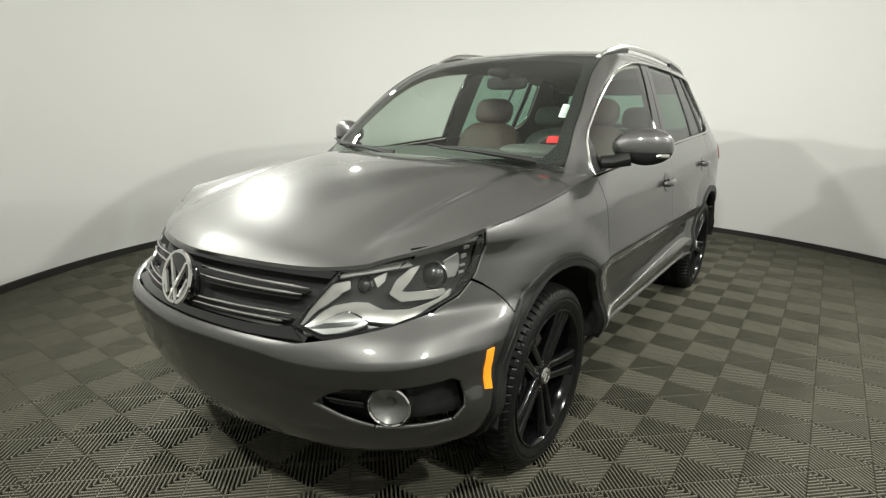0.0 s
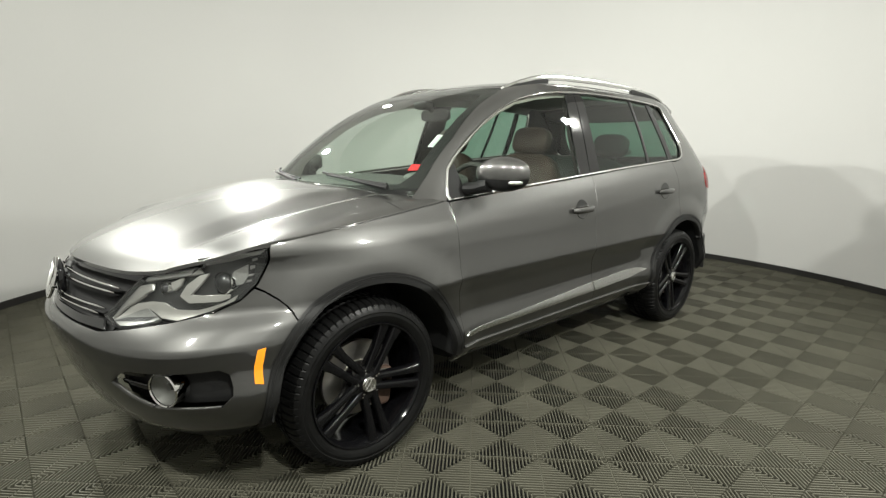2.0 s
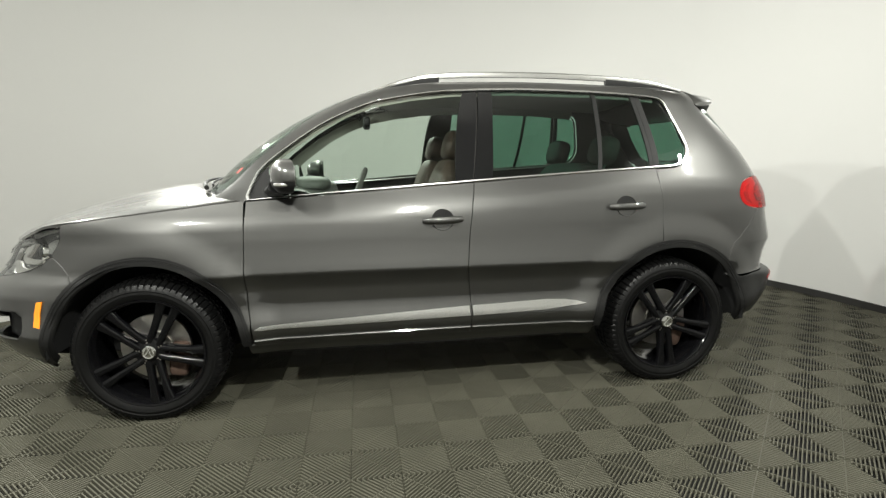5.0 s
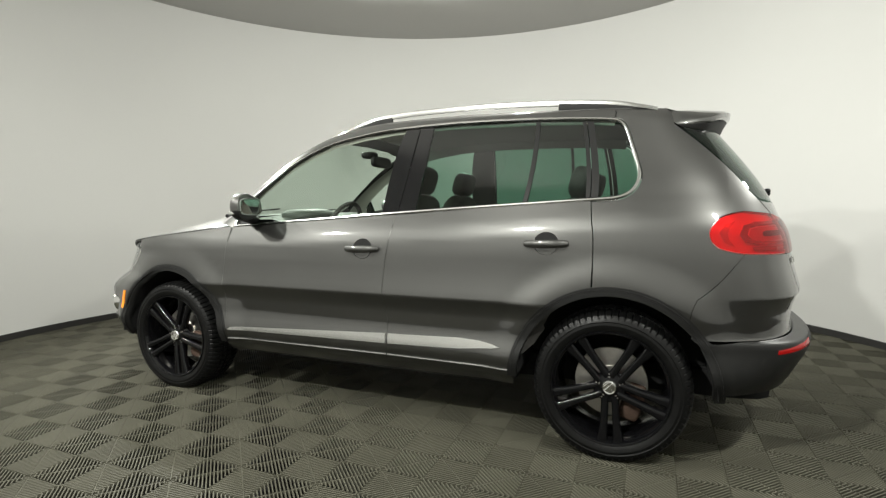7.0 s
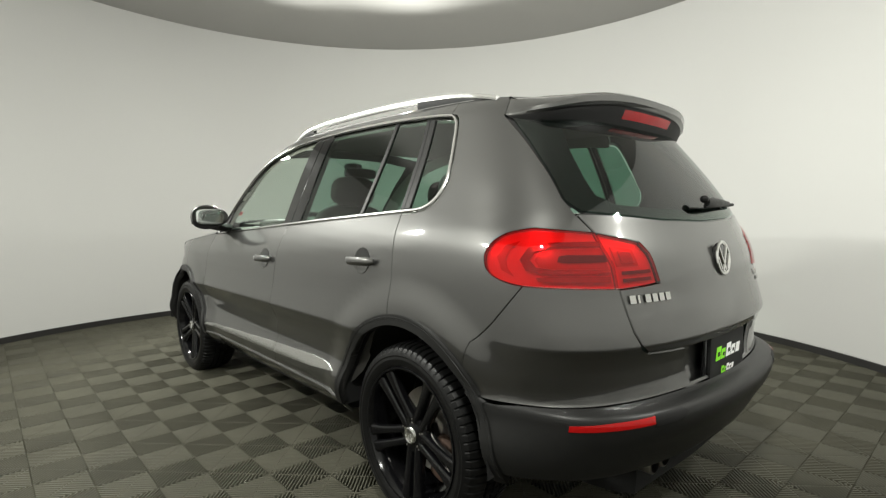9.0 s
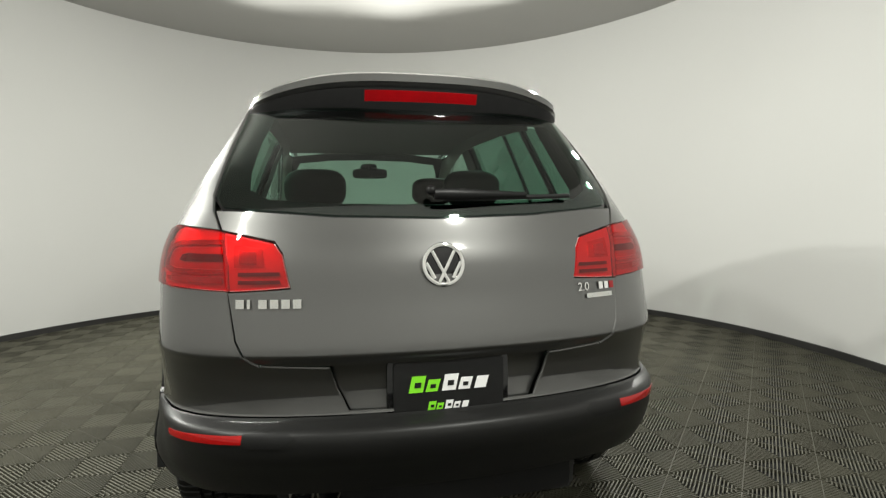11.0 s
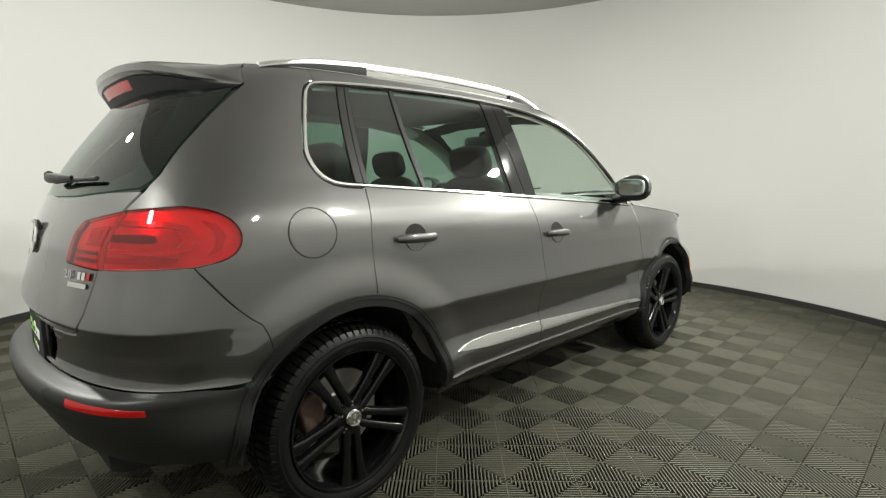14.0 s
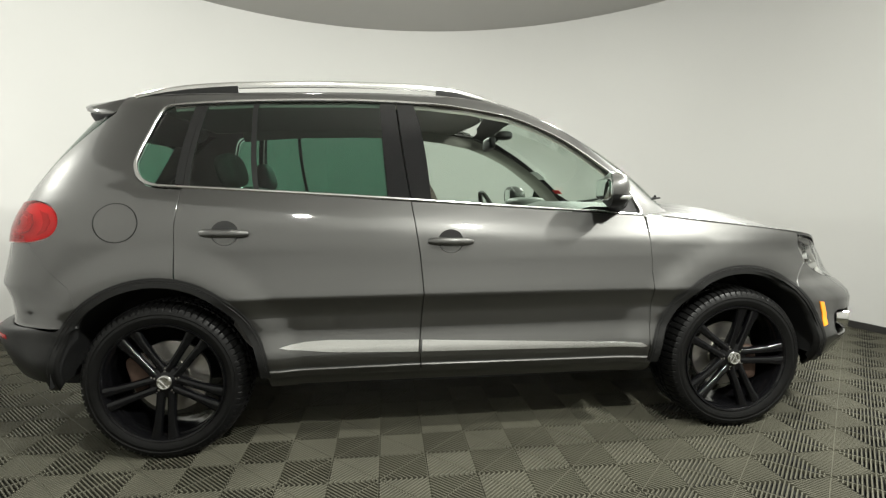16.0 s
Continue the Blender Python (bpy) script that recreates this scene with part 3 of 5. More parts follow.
# the inner lamp: a square chamber over two dark bars
pair("lamp_chamber", [rs((0.490, 0.996), (0.496, 1.046), (0.572, 1.058), (0.572, 0.996))], LAMPRED, hatch_lamps, "dim lamp chamber", off=-0.010, **LE)
pair("lamp_element", [rs((0.510, 1.004), (0.512, 1.036), (0.556, 1.042), (0.556, 1.004))], LAMPSILVER, hatch_lamps, "bright square reflector", off=-0.006, **LE)
for z in (0.950, 0.972):
    pair("lamp_element", [rs((0.446, z), (0.449, z + 0.010), (0.560, z + 0.009), (0.560, z - 0.001))], DEEPRED, hatch_lamps, "dark lamp element", off=-0.007, **LE)
SEAM = [(-1.81, 0.940), (-1.765, 0.880), (-1.712, 0.815), (-1.640, 0.752), (-1.612, 0.664)]
rear_bumper = whole("rear_bumper", [rs((0.588, 0.9300)) + xs(*SEAM) + arc(WR, WZ, RA, 134, 147, 4) + xs((-1.80, 0.583))
                    + rs((0.72, 0.587), (0.60, 0.589), (0.40, 0.590), (0.0, 0.590), (0.0, 0.600), (0.270, 0.600), (0.300, 0.66), (0.320, 0.722), (0.505, 0.7305), (0.545, 0.752), (0.568, 0.80), (0.578, 0.86))], PAINT, car, gap=0.0015)
whole("bumper_skirt", [xs((-1.682, 0.570), (-1.704, 0.520), (-1.700, 0.45), (-1.72, 0.36)) + rs((0.70, 0.36), (0.45, 0.372), (0.0, 0.375), (0.0, 0.587), (0.25, 0.588), (0.40, 0.588), (0.60, 0.586), (0.72, 0.584)) + xs((-1.80, 0.580))],
      PLASTIC, rear_bumper, "dark plastic lower bumper", off=0.004, gap=0.001)
whole("plate_recess", [rs((0.0, 0.588), (0.0, 0.730), (0.325, 0.730), (0.305, 0.66), (0.260, 0.588))], PAINT, rear_bumper, "painted recess for the number plate", off=-0.028, gap=0, lip=0)
pair("reflector", [rs((0.755, 0.532), (0.755, 0.548), (0.66, 0.558), (0.545, 0.562), (0.548, 0.543), (0.66, 0.538))], REDCLEAR, (rear_bumper, rear_bumper), "red bumper reflector", off=0.007, gap=0, lip=0.008)
pair("reflector_housing", [rs((0.542, 0.565), (0.43, 0.567), (0.41, 0.557), (0.44, 0.535), (0.545, 0.531))], BLACK, (rear_bumper, rear_bumper), off=0.006, gap=0, lip=0.008)

# bonnet: between the curved front edge and the cowl
EDGE = curve((0.0, 0.842), (0.2, 0.839), (0.41, 0.834), (0.50, 0.840), (0.55, 0.848), (0.72, 0.893), (1.0, 0.934))


def bonnet_point(w, v):
    """w from the centre line to the wing, v from the front edge to the cowl."""
    if w < 0.72:
        front = skin(angle_of("f", 0.55 * w / 0.72, EDGE(0.55 * w / 0.72)), EDGE(0.55 * w / 0.72))
    else:
        k = (w - 0.72) / 0.28
        xf = lerp(skin(angle_of("f", 0.55, EDGE(0.55)), EDGE(0.55)).x, 1.657, k)
        z = lerp(EDGE(0.55), 0.932, k ** 0.8)
        front = skin(angle_of("x", xf, z), z)
    yb = 0.775 * w
    xb, zb = 1.150 - 0.275 * w ** 2.4, 1.076 - 0.048 * w ** 2.2
    back = Vector((xb, yb, zb))
    if w > 0.999:
        # the side edge follows the wing
        x = lerp(1.657, 0.875, v)
        z = 0.9315 + (1.0275 - 0.9315) * (v ** 0.92) if v > 0 else 0.9315
        return skin(angle_of("x", x, z), z) + Vector((0, -0.002, 0))
    p = front.lerp(back, v)
    side = 1 - smoothstep(0.50, 1.02, w) ** 0.8
    p.z += 0.062 * (4 * v * (1 - v)) ** 0.62 * (0.25 + 0.75 * side) * (1 - smoothstep(0.88, 1.0, w))
    if w > 0.72:
        x = lerp(1.657, 0.875, v)
        z = 0.9315 + (1.0275 - 0.9315) * (v ** 0.92)
        e = skin(angle_of("x", x, z), z)
        k = smoothstep(0.72, 1.0, w) ** 1.5
        p = p.lerp(Vector((p.x, lerp(p.y, e.y, k), lerp(p.z, e.z + 0.010 * (1 - k), k * 0.9))), k)
    # a crisp crease sweeps back from the inner lamp corner, steep towards the middle
    d = w - 0.70 - 0.09 * v
    p.z += 0.013 * math.exp(-(d / (0.035 if d < 0 else 0.13)) ** 2) * smoothstep(0.0, 0.12, v) * (1 - 0.6 * v) * (1 - smoothstep(0.9, 1.0, w))
    return p


def sheet(fn, nu, nv, name, mtl, parent, label="", lip=0.012, both=True):
    """A grid surface over w and v, mirrored about the centre line, with a turned-down edge."""
    v, f = [], []
    us = list(range(-nu, nu + 1)) if both else list(range(nu + 1))
    for i in us:
        for j in range(nv + 1):
            p = fn(abs(i) / nu, j / nv)
            v.append(Vector((p.x, -p.y if i < 0 else p.y, p.z)))
    m = nv + 1
    for i in range(len(us) - 1):
        for j in range(nv):
            f.append((i * m + j, (i + 1) * m + j, (i + 1) * m + j + 1, i * m + j + 1))
    edge = [i * m for i in range(len(us))] + [(len(us) - 1) * m + j for j in range(1, m)] + [i * m + nv for i in range(len(us) - 2, -1, -1)] + [j for j in range(nv - 1, 0, -1)]
    k = len(v)
    v += [v[i].copy() for i in edge] + [v[i] - Vector((0, 0, lip)) for i in edge]
    ne = len(edge)
    for i in range(ne):
        f.append((k + i, k + (i + 1) % ne, k + ne + (i + 1) % ne, k + ne + i))
    bm = bmesh.new()
    bv = [bm.verts.new(q) for q in v]
    for q in f:
        try:
            bm.faces.new([bv[i] for i in q])
        except ValueError:
            pass
    for face in bm.faces:
        face.smooth = True
    me = bpy.data.meshes.new(name)
    bm.normal_update()
    up = sum(face.normal.z for face in bm.faces)
    if up < 0:
        bmesh.ops.reverse_faces(bm, faces=bm.faces)
    bm.to_mesh(me)
    bm.free()
    me.materials.append(mtl)
    ob = new(name, me)
    ob.parent = parent
    if label:
        tagged(ob, label)
    return ob


bonnet = sheet(bonnet_point, 60, 30, "bonnet", PAINT, car)
# seam between the bonnet and the corner panels beside the windscreen
for sy in (1, -1):
    line = [bonnet_point(lerp(0.86, 0.995, k / 8), lerp(0.80, 0.72, k / 8)) for k in range(9)]
    sb = bmesh.new()
    rows = [[sb.verts.new((p.x + d, p.y * sy, p.z + h)) for d, h in ((-0.0025, 0.0006), (0.0025, 0.0006))] for p in line]
    for r0, r1 in zip(rows, rows[1:]):
        sb.faces.new((r0[0], r1[0], r1[1], r0[1]))
    part("bonnet_seam", sb, BLACK, bonnet)
# roof
ROOF_EDGE = curve((-1.56, 1.578), (-1.285, 1.591), (-0.9, 1.605), (-0.5, 1.611), (-0.1, 1.603), (0.06, 1.587), (0.2, 1.562))
ROOF_MID = curve((-1.60, 1.600), (-1.3, 1.630), (-0.9, 1.648), (-0.5, 1.651), (-0.1, 1.634), (0.1, 1.612), (0.22, 1.586))


def roof_point(w, v):
    xf = SCREEN(1.588) - 0.10 * w ** 2
    xb = -1.60 + 0.10 * w ** 2
    x = lerp(xf, xb, v)
    ze = ROOF_EDGE(x)
    y = skin(angle_of("x", min(0.04, x), ze, True), ze, True).y
    y = min(y, lerp(0.53, 0.60, min(1, 6 * v)))
    return Vector((x, y * w, ze + (ROOF_MID(x) - ze) * (1 - w ** 2.2) + 0.0015))


sheet(roof_point, 14, 34, "roof", PAINT, car)

# ---- shapes for parts ----


def grid_bm(rows, closed_u=False, closed_v=False, caps=False):
    """A bmesh from a grid of points (rows of equal length)."""
    bm = bmesh.new()
    vs = [[bm.verts.new(p) for p in row] for row in rows]
    nu, nv = len(rows), len(rows[0])
    for i in range(nu if closed_u else nu - 1):
        for j in range(nv if closed_v else nv - 1):
            q = (vs[i][j], vs[(i + 1) % nu][j], vs[(i + 1) % nu][(j + 1) % nv], vs[i][(j + 1) % nv])
            if len(set(q)) == 4:
                bm.faces.new(q)
    if caps and closed_v:
        bm.faces.new(vs[0][::-1])
        bm.faces.new(vs[-1])
    return bm


def blob(c, r, e1=0.6, e2=0.6, nu=14, nv=20, m=None):
    """A rounded box: a superellipsoid with half sizes r and exponents e1 (upright) and e2 (plan)."""
    def pw(v, e):
        return math.copysign(abs(v) ** e, v)
    rows = []
    for i in range(nu + 1):
        t = -math.pi / 2 + math.pi * (0.004 + 0.992 * i / nu)
        rows.append([Vector((r[0] * pw(math.cos(t), e1) * pw(math.cos(p), e2), r[1] * pw(math.cos(t), e1) * pw(math.sin(p), e2), r[2] * pw(math.sin(t), e1)))
                     for p in (math.tau * j / nv for j in range(nv))])
    bm = grid_bm(rows, closed_v=True, caps=True)
    bmesh.ops.transform(bm, matrix=Matrix.Translation(c) @ (m or Matrix()), verts=bm.verts)
    return bm


def lathe(profile, n=48, axis="y"):
    """Turn a profile of (radius, height along the axis) round the axis."""
    rows = []
    for k in range(n):
        c, s = math.cos(math.tau * k / n), math.sin(math.tau * k / n)
        rows.append([Vector((r * c, h, r * s)) if axis == "y" else Vector((r * c, r * s, h)) for r, h in profile])
    return grid_bm(rows, closed_u=True)


def tube(pts, radii, n=10, flat=1.0, up=Vector((0, 0, 1))):
    """A tube along points; radii one for all or one each; flat squeezes it across 'up'."""
    pts = [Vector(p) for p in pts]
    rows = []
    for i, p in enumerate(pts):
        d = (pts[min(i + 1, len(pts) - 1)] - pts[max(i - 1, 0)]).normalized()
        s = d.cross(up).normalized()
        u = s.cross(d).normalized()
        r = radii[i] if isinstance(radii, (list, tuple)) else radii
        rows.append([p + s * (r * flat * math.cos(a)) + u * (r * math.sin(a)) for a in (math.tau * k / n for k in range(n))])
    return grid_bm(rows, closed_v=True, caps=True)


def slab(corners, thick):
    """A flat plate from coplanar corners, thickened along its normal."""
    bm = bmesh.new()
    f = bm.faces.new([bm.verts.new(c) for c in corners])
    f.normal_update()
    nrm = f.normal.copy()
    ext = bmesh.ops.extrude_face_region(bm, geom=[f])
    bmesh.ops.translate(bm, vec=nrm * thick, verts=[g for g in ext["geom"] if isinstance(g, bmesh.types.BMVert)])
    return bm


def mirrored(bm):
    b2 = bm.copy()
    bmesh.ops.transform(b2, matrix=Matrix.Diagonal((1, -1, 1, 1)), verts=b2.verts)
    bmesh.ops.reverse_faces(b2, faces=b2.faces)
    return b2


def part2(name, bm, mtl, parents=None, label="", **kw):
    """The same part on both sides of the car."""
    b2 = mirrored(bm)
    pl, pr = parents or BOTH
    return part(name, bm, mtl, pl, label, **kw), part(name, b2, mtl, pr, label, **kw)


def ribbon(path, w, h, upper=False, base=-0.004, closed=False):
    """A raised strip that follows (x, z) points over the skin."""
    dense = []
    n = len(path)
    for i in range(n if closed else n - 1):
        p, q = path[i], path[(i + 1) % n]
        k = max(1, int(math.dist(p, q) / 0.03))
        dense += [(lerp(p[0], q[0], j / k), lerp(p[1], q[1], j / k)) for j in range(k)]
    if not closed:
        dense.append(path[-1])
    az = [(angle_of("x", x, z, upper), z) for x, z in dense]
    m, rows = len(az), []
    for i, (a, z) in enumerate(az):
        p0 = az[i - 1] if closed or i else az[i]
        p1 = az[(i + 1) % m] if closed or i < m - 1 else az[i]
        la = (skin(a + 0.004, z, upper) - skin(a - 0.004, z, upper)).length / 0.008
        up = (skin(a, z + 0.004, upper) - skin(a, z - 0.004, upper)).length / 0.008
        t = Vector(((p1[0] - p0[0]) * la, (p1[1] - p0[1]) * up)).normalized()
        row = []
        for o, lift in ((-1, base), (-0.95, h * 0.55), (-0.5, h), (0.5, h), (0.95, h * 0.55), (1, base)):
            aa, zz = a - t.y * o * w / la, z + t.x * o * w / up
            row.append(skin(aa, zz, upper) + skin_normal(aa, zz, upper) * lift)
        rows.append(row)
    return grid_bm(rows, closed_u=closed)


# ---- side glass and its chrome ----
TOP = curve(*CHROME_TOP[::-1])


def column(b0, b1, t0, t1, low=0.010, high=0.008):
    """A pane between two slanting lines, from the belt to the roof line; given as x below and x above."""
    up = [(lerp(t1, t0, k / 8), TOP(lerp(t1, t0, k / 8)) - high) for k in range(9)]
    return xs((b0, BELT(b0) + low), (b1, BELT(b1) + low), *up)


GL = dict(upper=True, off=-0.010, gap=0.0, lip=0)
FRONT_TOP = [(-0.215, TOP(-0.215) - 0.008)] + [(x, z - 0.008) for x, z in CHROME_TOP[::-1] if -0.2 < x < 0.79] + [(0.790, 1.155)]
pair("door_window", [xs((0.815, BELT(0.815) + 0.010), (-0.147, BELT(-0.147) + 0.010), *FRONT_TOP)], GLASS, front_doors, "clear front door glass", **GL)
pair("rear_window_pane", [column(-0.334, -0.895, -0.368, -0.920)], DARKGLASS, rear_doors, "tinted rear door glass", **GL)
pair("rear_vent_pane", [column(-0.912, -1.182, -0.937, -1.142)], DARKGLASS, rear_doors, "tinted rear door glass", **GL)
QG = soft([(-1.30, 1.178), (-1.345, 1.190), (-1.376, 1.216), (-1.393, 1.26), (-1.388, 1.306), (-1.355, 1.412), (-1.328, 1.488), (-1.305, 1.515), (-1.27, 1.524)], 3)
pair("quarter_window", [xs((-1.232, BELT(-1.232) + 0.010), *QG, (-1.190, TOP(-1.19) - 0.008))], DARKGLASS, BOTH, "tinted quarter window", **GL)
PL = dict(upper=True, off=-0.005, gap=0.0, lip=0.012)
pair("pillar_cover", [column(-0.147, -0.2345, -0.215, -0.2905)], GLOSSBLACK, front_doors, "gloss black pillar cover", **PL)
pair("pillar_cover", [column(-0.2415, -0.336, -0.2975, -0.370)], GLOSSBLACK, rear_doors, "gloss black pillar cover", **PL)
pair("window_divider", [column(-0.893, -0.914, -0.918, -0.939)], GREYTRIM, rear_doors, **PL)
pair("window_divider", [column(-1.180, -1.199, -1.140, -1.158)], GREYTRIM, rear_doors, **PL)
pair("pillar_trim", [column(-1.203, -1.234, -1.162, -1.192)], GREYTRIM, BOTH, **PL)
pair("mirror_triangle", [xs((0.835, BELT(0.835) + 0.008), (0.745, BELT(0.745) + 0.008), (0.752, 1.185), (0.795, 1.150), (0.832, 1.075))], BLACK, front_doors, "black corner trim", upper=True, off=-0.006, gap=0, lip=0)
FRAME = soft([(0.840, 1.027), (0.60, BELT(0.6) + 0.003), (0.2, BELT(0.2) + 0.003), (-0.238, 1.104), (-0.7, BELT(-0.7) + 0.002), (-1.205, 1.163), (-1.30, 1.169), (-1.350, 1.183), (-1.384, 1.212), (-1.402, 1.258),
         (-1.397, 1.308), (-1.364, 1.416), (-1.337, 1.493), (-1.310, 1.523), (-1.27, 1.535)] + CHROME_TOP[::-1][1:], 2)
part2("window_chrome", ribbon(FRAME, 0.0068, 0.007, True, closed=True), SATIN, None, "bright chrome window surround")
# lower door trims and the sill
pair("door_strip", [xs((0.832, 0.428), (0.81, 0.441), (0.3, 0.464), (-0.198, 0.487), (-0.202, 0.438), (0.3, 0.431), (0.81, 0.424))], SATIN, front_doors, "bright door strip", off=0.007, gap=0, lip=0.012)
pair("door_strip", [xs((-0.215, 0.4875), (-0.6, 0.499), (-0.70, 0.495), (-0.77, 0.485), (-0.812, 0.474), (-0.77, 0.465), (-0.6, 0.449), (-0.218, 0.438))], SATIN, rear_doors, "bright door strip", off=0.007, gap=0, lip=0.012)
part2("door_ridge", ribbon([(0.835, 0.372), (-0.204, 0.377)], 0.008, 0.009), PAINT, front_doors)
part2("door_ridge", ribbon([(-0.212, 0.377), (-0.862, 0.372)], 0.008, 0.009), PAINT, rear_doors)
pair("sill", [xs((0.868, 0.340), (0.866, 0.285), (-0.862, 0.285), (-0.866, 0.340))], PAINT, BOTH, gap=0.001, off=-0.004)
# wheel-arch trims
ARCH = material("arch_trim_plastic", (0.010, 0.010, 0.0098), 0.42, 0.0, spec=0.25, vary=0.12, scale=50, bump=0.08, bump_scale=500)
for cx, d0, d1 in ((WF, -4, 178), (WR, 2, 182)):
    pair("arch_trim", [arc(cx, WZ, RA + 0.004, d0, d1, 40) + arc(cx, WZ, RA - 0.036, d1, d0, 40)], ARCH, BOTH, "dark grey wheel-arch trim", off=0.010, gap=0, lip=0.035)
    part2("arch_bead", ribbon([(cx + (RA - 0.008) * math.cos(math.radians(lerp(d0 + 3, d1 - 3, k / 40))), WZ + (RA - 0.008) * math.sin(math.radians(lerp(d0 + 3, d1 - 3, k / 40)))) for k in range(41)], 0.006, 0.0115), ARCH)
    rows = [[Vector((cx + r * math.cos(math.radians(t)), y, WZ + r * math.sin(math.radians(t)))) for t in range(0, 181, 10)] for r, y in ((0.425, 0.862), (0.424, 0.74), (0.42, 0.45), (0.05, 0.45))]
    part2("wheel_well", grid_bm(rows), UNDER, None, "black wheel well")

# ---- wheels ----


def wheel(name, cx, sy, turn):
    w = group(name, car, (cx, 0.848 * sy, WZ - 0.005))
    tagged(w, "black five-spoke alloy wheel with a worn tyre")
    if sy < 0:
        w.rotation_euler = (0, 0, math.pi)
    n, rows = 432, []
    prof = [(0.236, -0.225), (0.262, -0.240), (0.30, -0.246), (0.325, -0.235), (0.336, -0.216), (0.3405, -0.19), (0.343, -0.166), (0.334, -0.164), (0.334, -0.156), (0.3435, -0.154), (0.344, -0.128),
            (0.335, -0.126), (0.335, -0.118), (0.344, -0.116), (0.3435, -0.092), (0.334, -0.090), (0.334, -0.082), (0.343, -0.080), (0.3405, -0.056), (0.336, -0.030), (0.326, -0.013),
            (0.312, -0.004), (0.300, 0.0), (0.296, -0.002), (0.285, 0.0), (0.268, -0.004), (0.258, -0.010), (0.252, -0.020), (0.246, -0.022)]
    for k in range(n):
        c, s = math.cos(math.tau * k / n), math.sin(math.tau * k / n)
        row = []
        for i, (r, h) in enumerate(prof):
            groove = (k % 6 == 0 and i in (4, 5, 6, 17, 18, 19, 20)) or (k % 6 == 3 and i in (9, 10, 13, 14))
            row.append(Vector(((r - (0.007 if groove else 0)) * c, h, (r - (0.007 if groove else 0)) * s)))
        rows.append(row)
    if "tyre_mesh" not in STORE:
        STORE["tyre_mesh"] = part("tyre", grid_bm(rows, closed_u=True), RUBBER, w, "black rubber tyre with blocked tread", angle=0.4)
        rim = part("rim", lathe([(0.252, -0.014), (0.257, -0.009), (0.255, -0.004), (0.248, -0.006), (0.240, -0.020), (0.234, -0.045), (0.228, -0.10), (0.224, -0.20), (0.236, -0.222), (0.245, -0.222)], 72), RIM, w, "gloss black rim")
        bm = bmesh.new()
        for k in range(5):
            for s in (-1, 1):
                secs = []
                for r, half, off, top, dep in ((0.040, 0.020, 0.020, -0.034, 0.05), (0.075, 0.0165, 0.0225, -0.030, 0.045), (0.13, 0.0165, 0.025, -0.024, 0.036), (0.19, 0.0185, 0.029, -0.018, 0.032), (0.225, 0.023, 0.033, -0.014, 0.03), (0.246, 0.026, 0.034, -0.012, 0.028)):
                    ring = []
                    for o, d in ((-1, -0.6), (-0.86, -0.12), (-0.55, 0), (0.55, 0), (0.86, -0.12), (1, -0.6), (0.8, -1), (-0.8, -1)):
                        ring.append(Vector((r, top + dep * d, s * off + half * o)))
                    secs.append(ring)
                sub = grid_bm(secs, closed_v=True, caps=True)
                bmesh.ops.transform(sub, matrix=Matrix.Rotation(math.radians(72 * k), 4, "Y"), verts=sub.verts)
                me = bpy.data.meshes.new("tmp")
                sub.to_mesh(me)
                sub.free()
                bm.from_mesh(me)
                bpy.data.meshes.remove(me)
                if s == 1:
                    part("spoke", bm, RIM, rim, "twin-bar black spoke", angle=0.9)
                    bm = bmesh.new()
        bm.free()
        part("hub", lathe([(0.0, -0.030), (0.034, -0.030), (0.040, -0.034), (0.066, -0.036), (0.072, -0.044), (0.070, -0.075), (0.0, -0.075)], 40), RIM, rim)
        part("brake_disc", lathe([(0.075, -0.115), (0.158, -0.115), (0.160, -0.125), (0.158, -0.135), (0.075, -0.135), (0.075, -0.105), (0.0, -0.105)], 48), STEEL, w, "grey steel brake disc")
        part("brake_caliper", blob((0.115, -0.115, 0.05), (0.045, 0.035, 0.085), 0.4, 0.4), RUST, w, "rusty brake caliper")
        cap = part("centre_cap", lathe([(0.0, -0.022), (0.026, -0.023), (0.030, -0.027), (0.030, -0.036)], 32), LAMPSILVER, w, "silver centre cap")
        emblem(cap, 0.029, lambda u, v: Vector((u, -0.021, v)), 0.004, 0.003)
        for k in range(5):
            b = math.radians(72 * k + 36)
            bolt = lathe([(0.0, -0.034), (0.009, -0.034), (0.010, -0.040), (0.010, -0.05)], 12)
            bmesh.ops.translate(bolt, vec=(0.052 * math.cos(b), 0, 0.052 * math.sin(b)), verts=bolt.verts)
            part("wheel_bolt", bolt, STEEL, w)
        STORE["wheel"] = w
        spin(w, turn)
        return w
    src = STORE["wheel"]
    bpy.data.objects.remove(w)
    w = copy_thing(src, pose(cx, 0.842 * sy if sy < 0 else 0.848, WZ - 0.005, 0, 0, 180 if sy < 0 else 0))
    w.parent = car
    spin(w, turn)
    return w


def spin(w, turn):
    base = w.matrix_basis.copy()
    w.matrix_basis = base @ Matrix.Rotation(math.radians(turn), 4, "Y")


STORE = {}


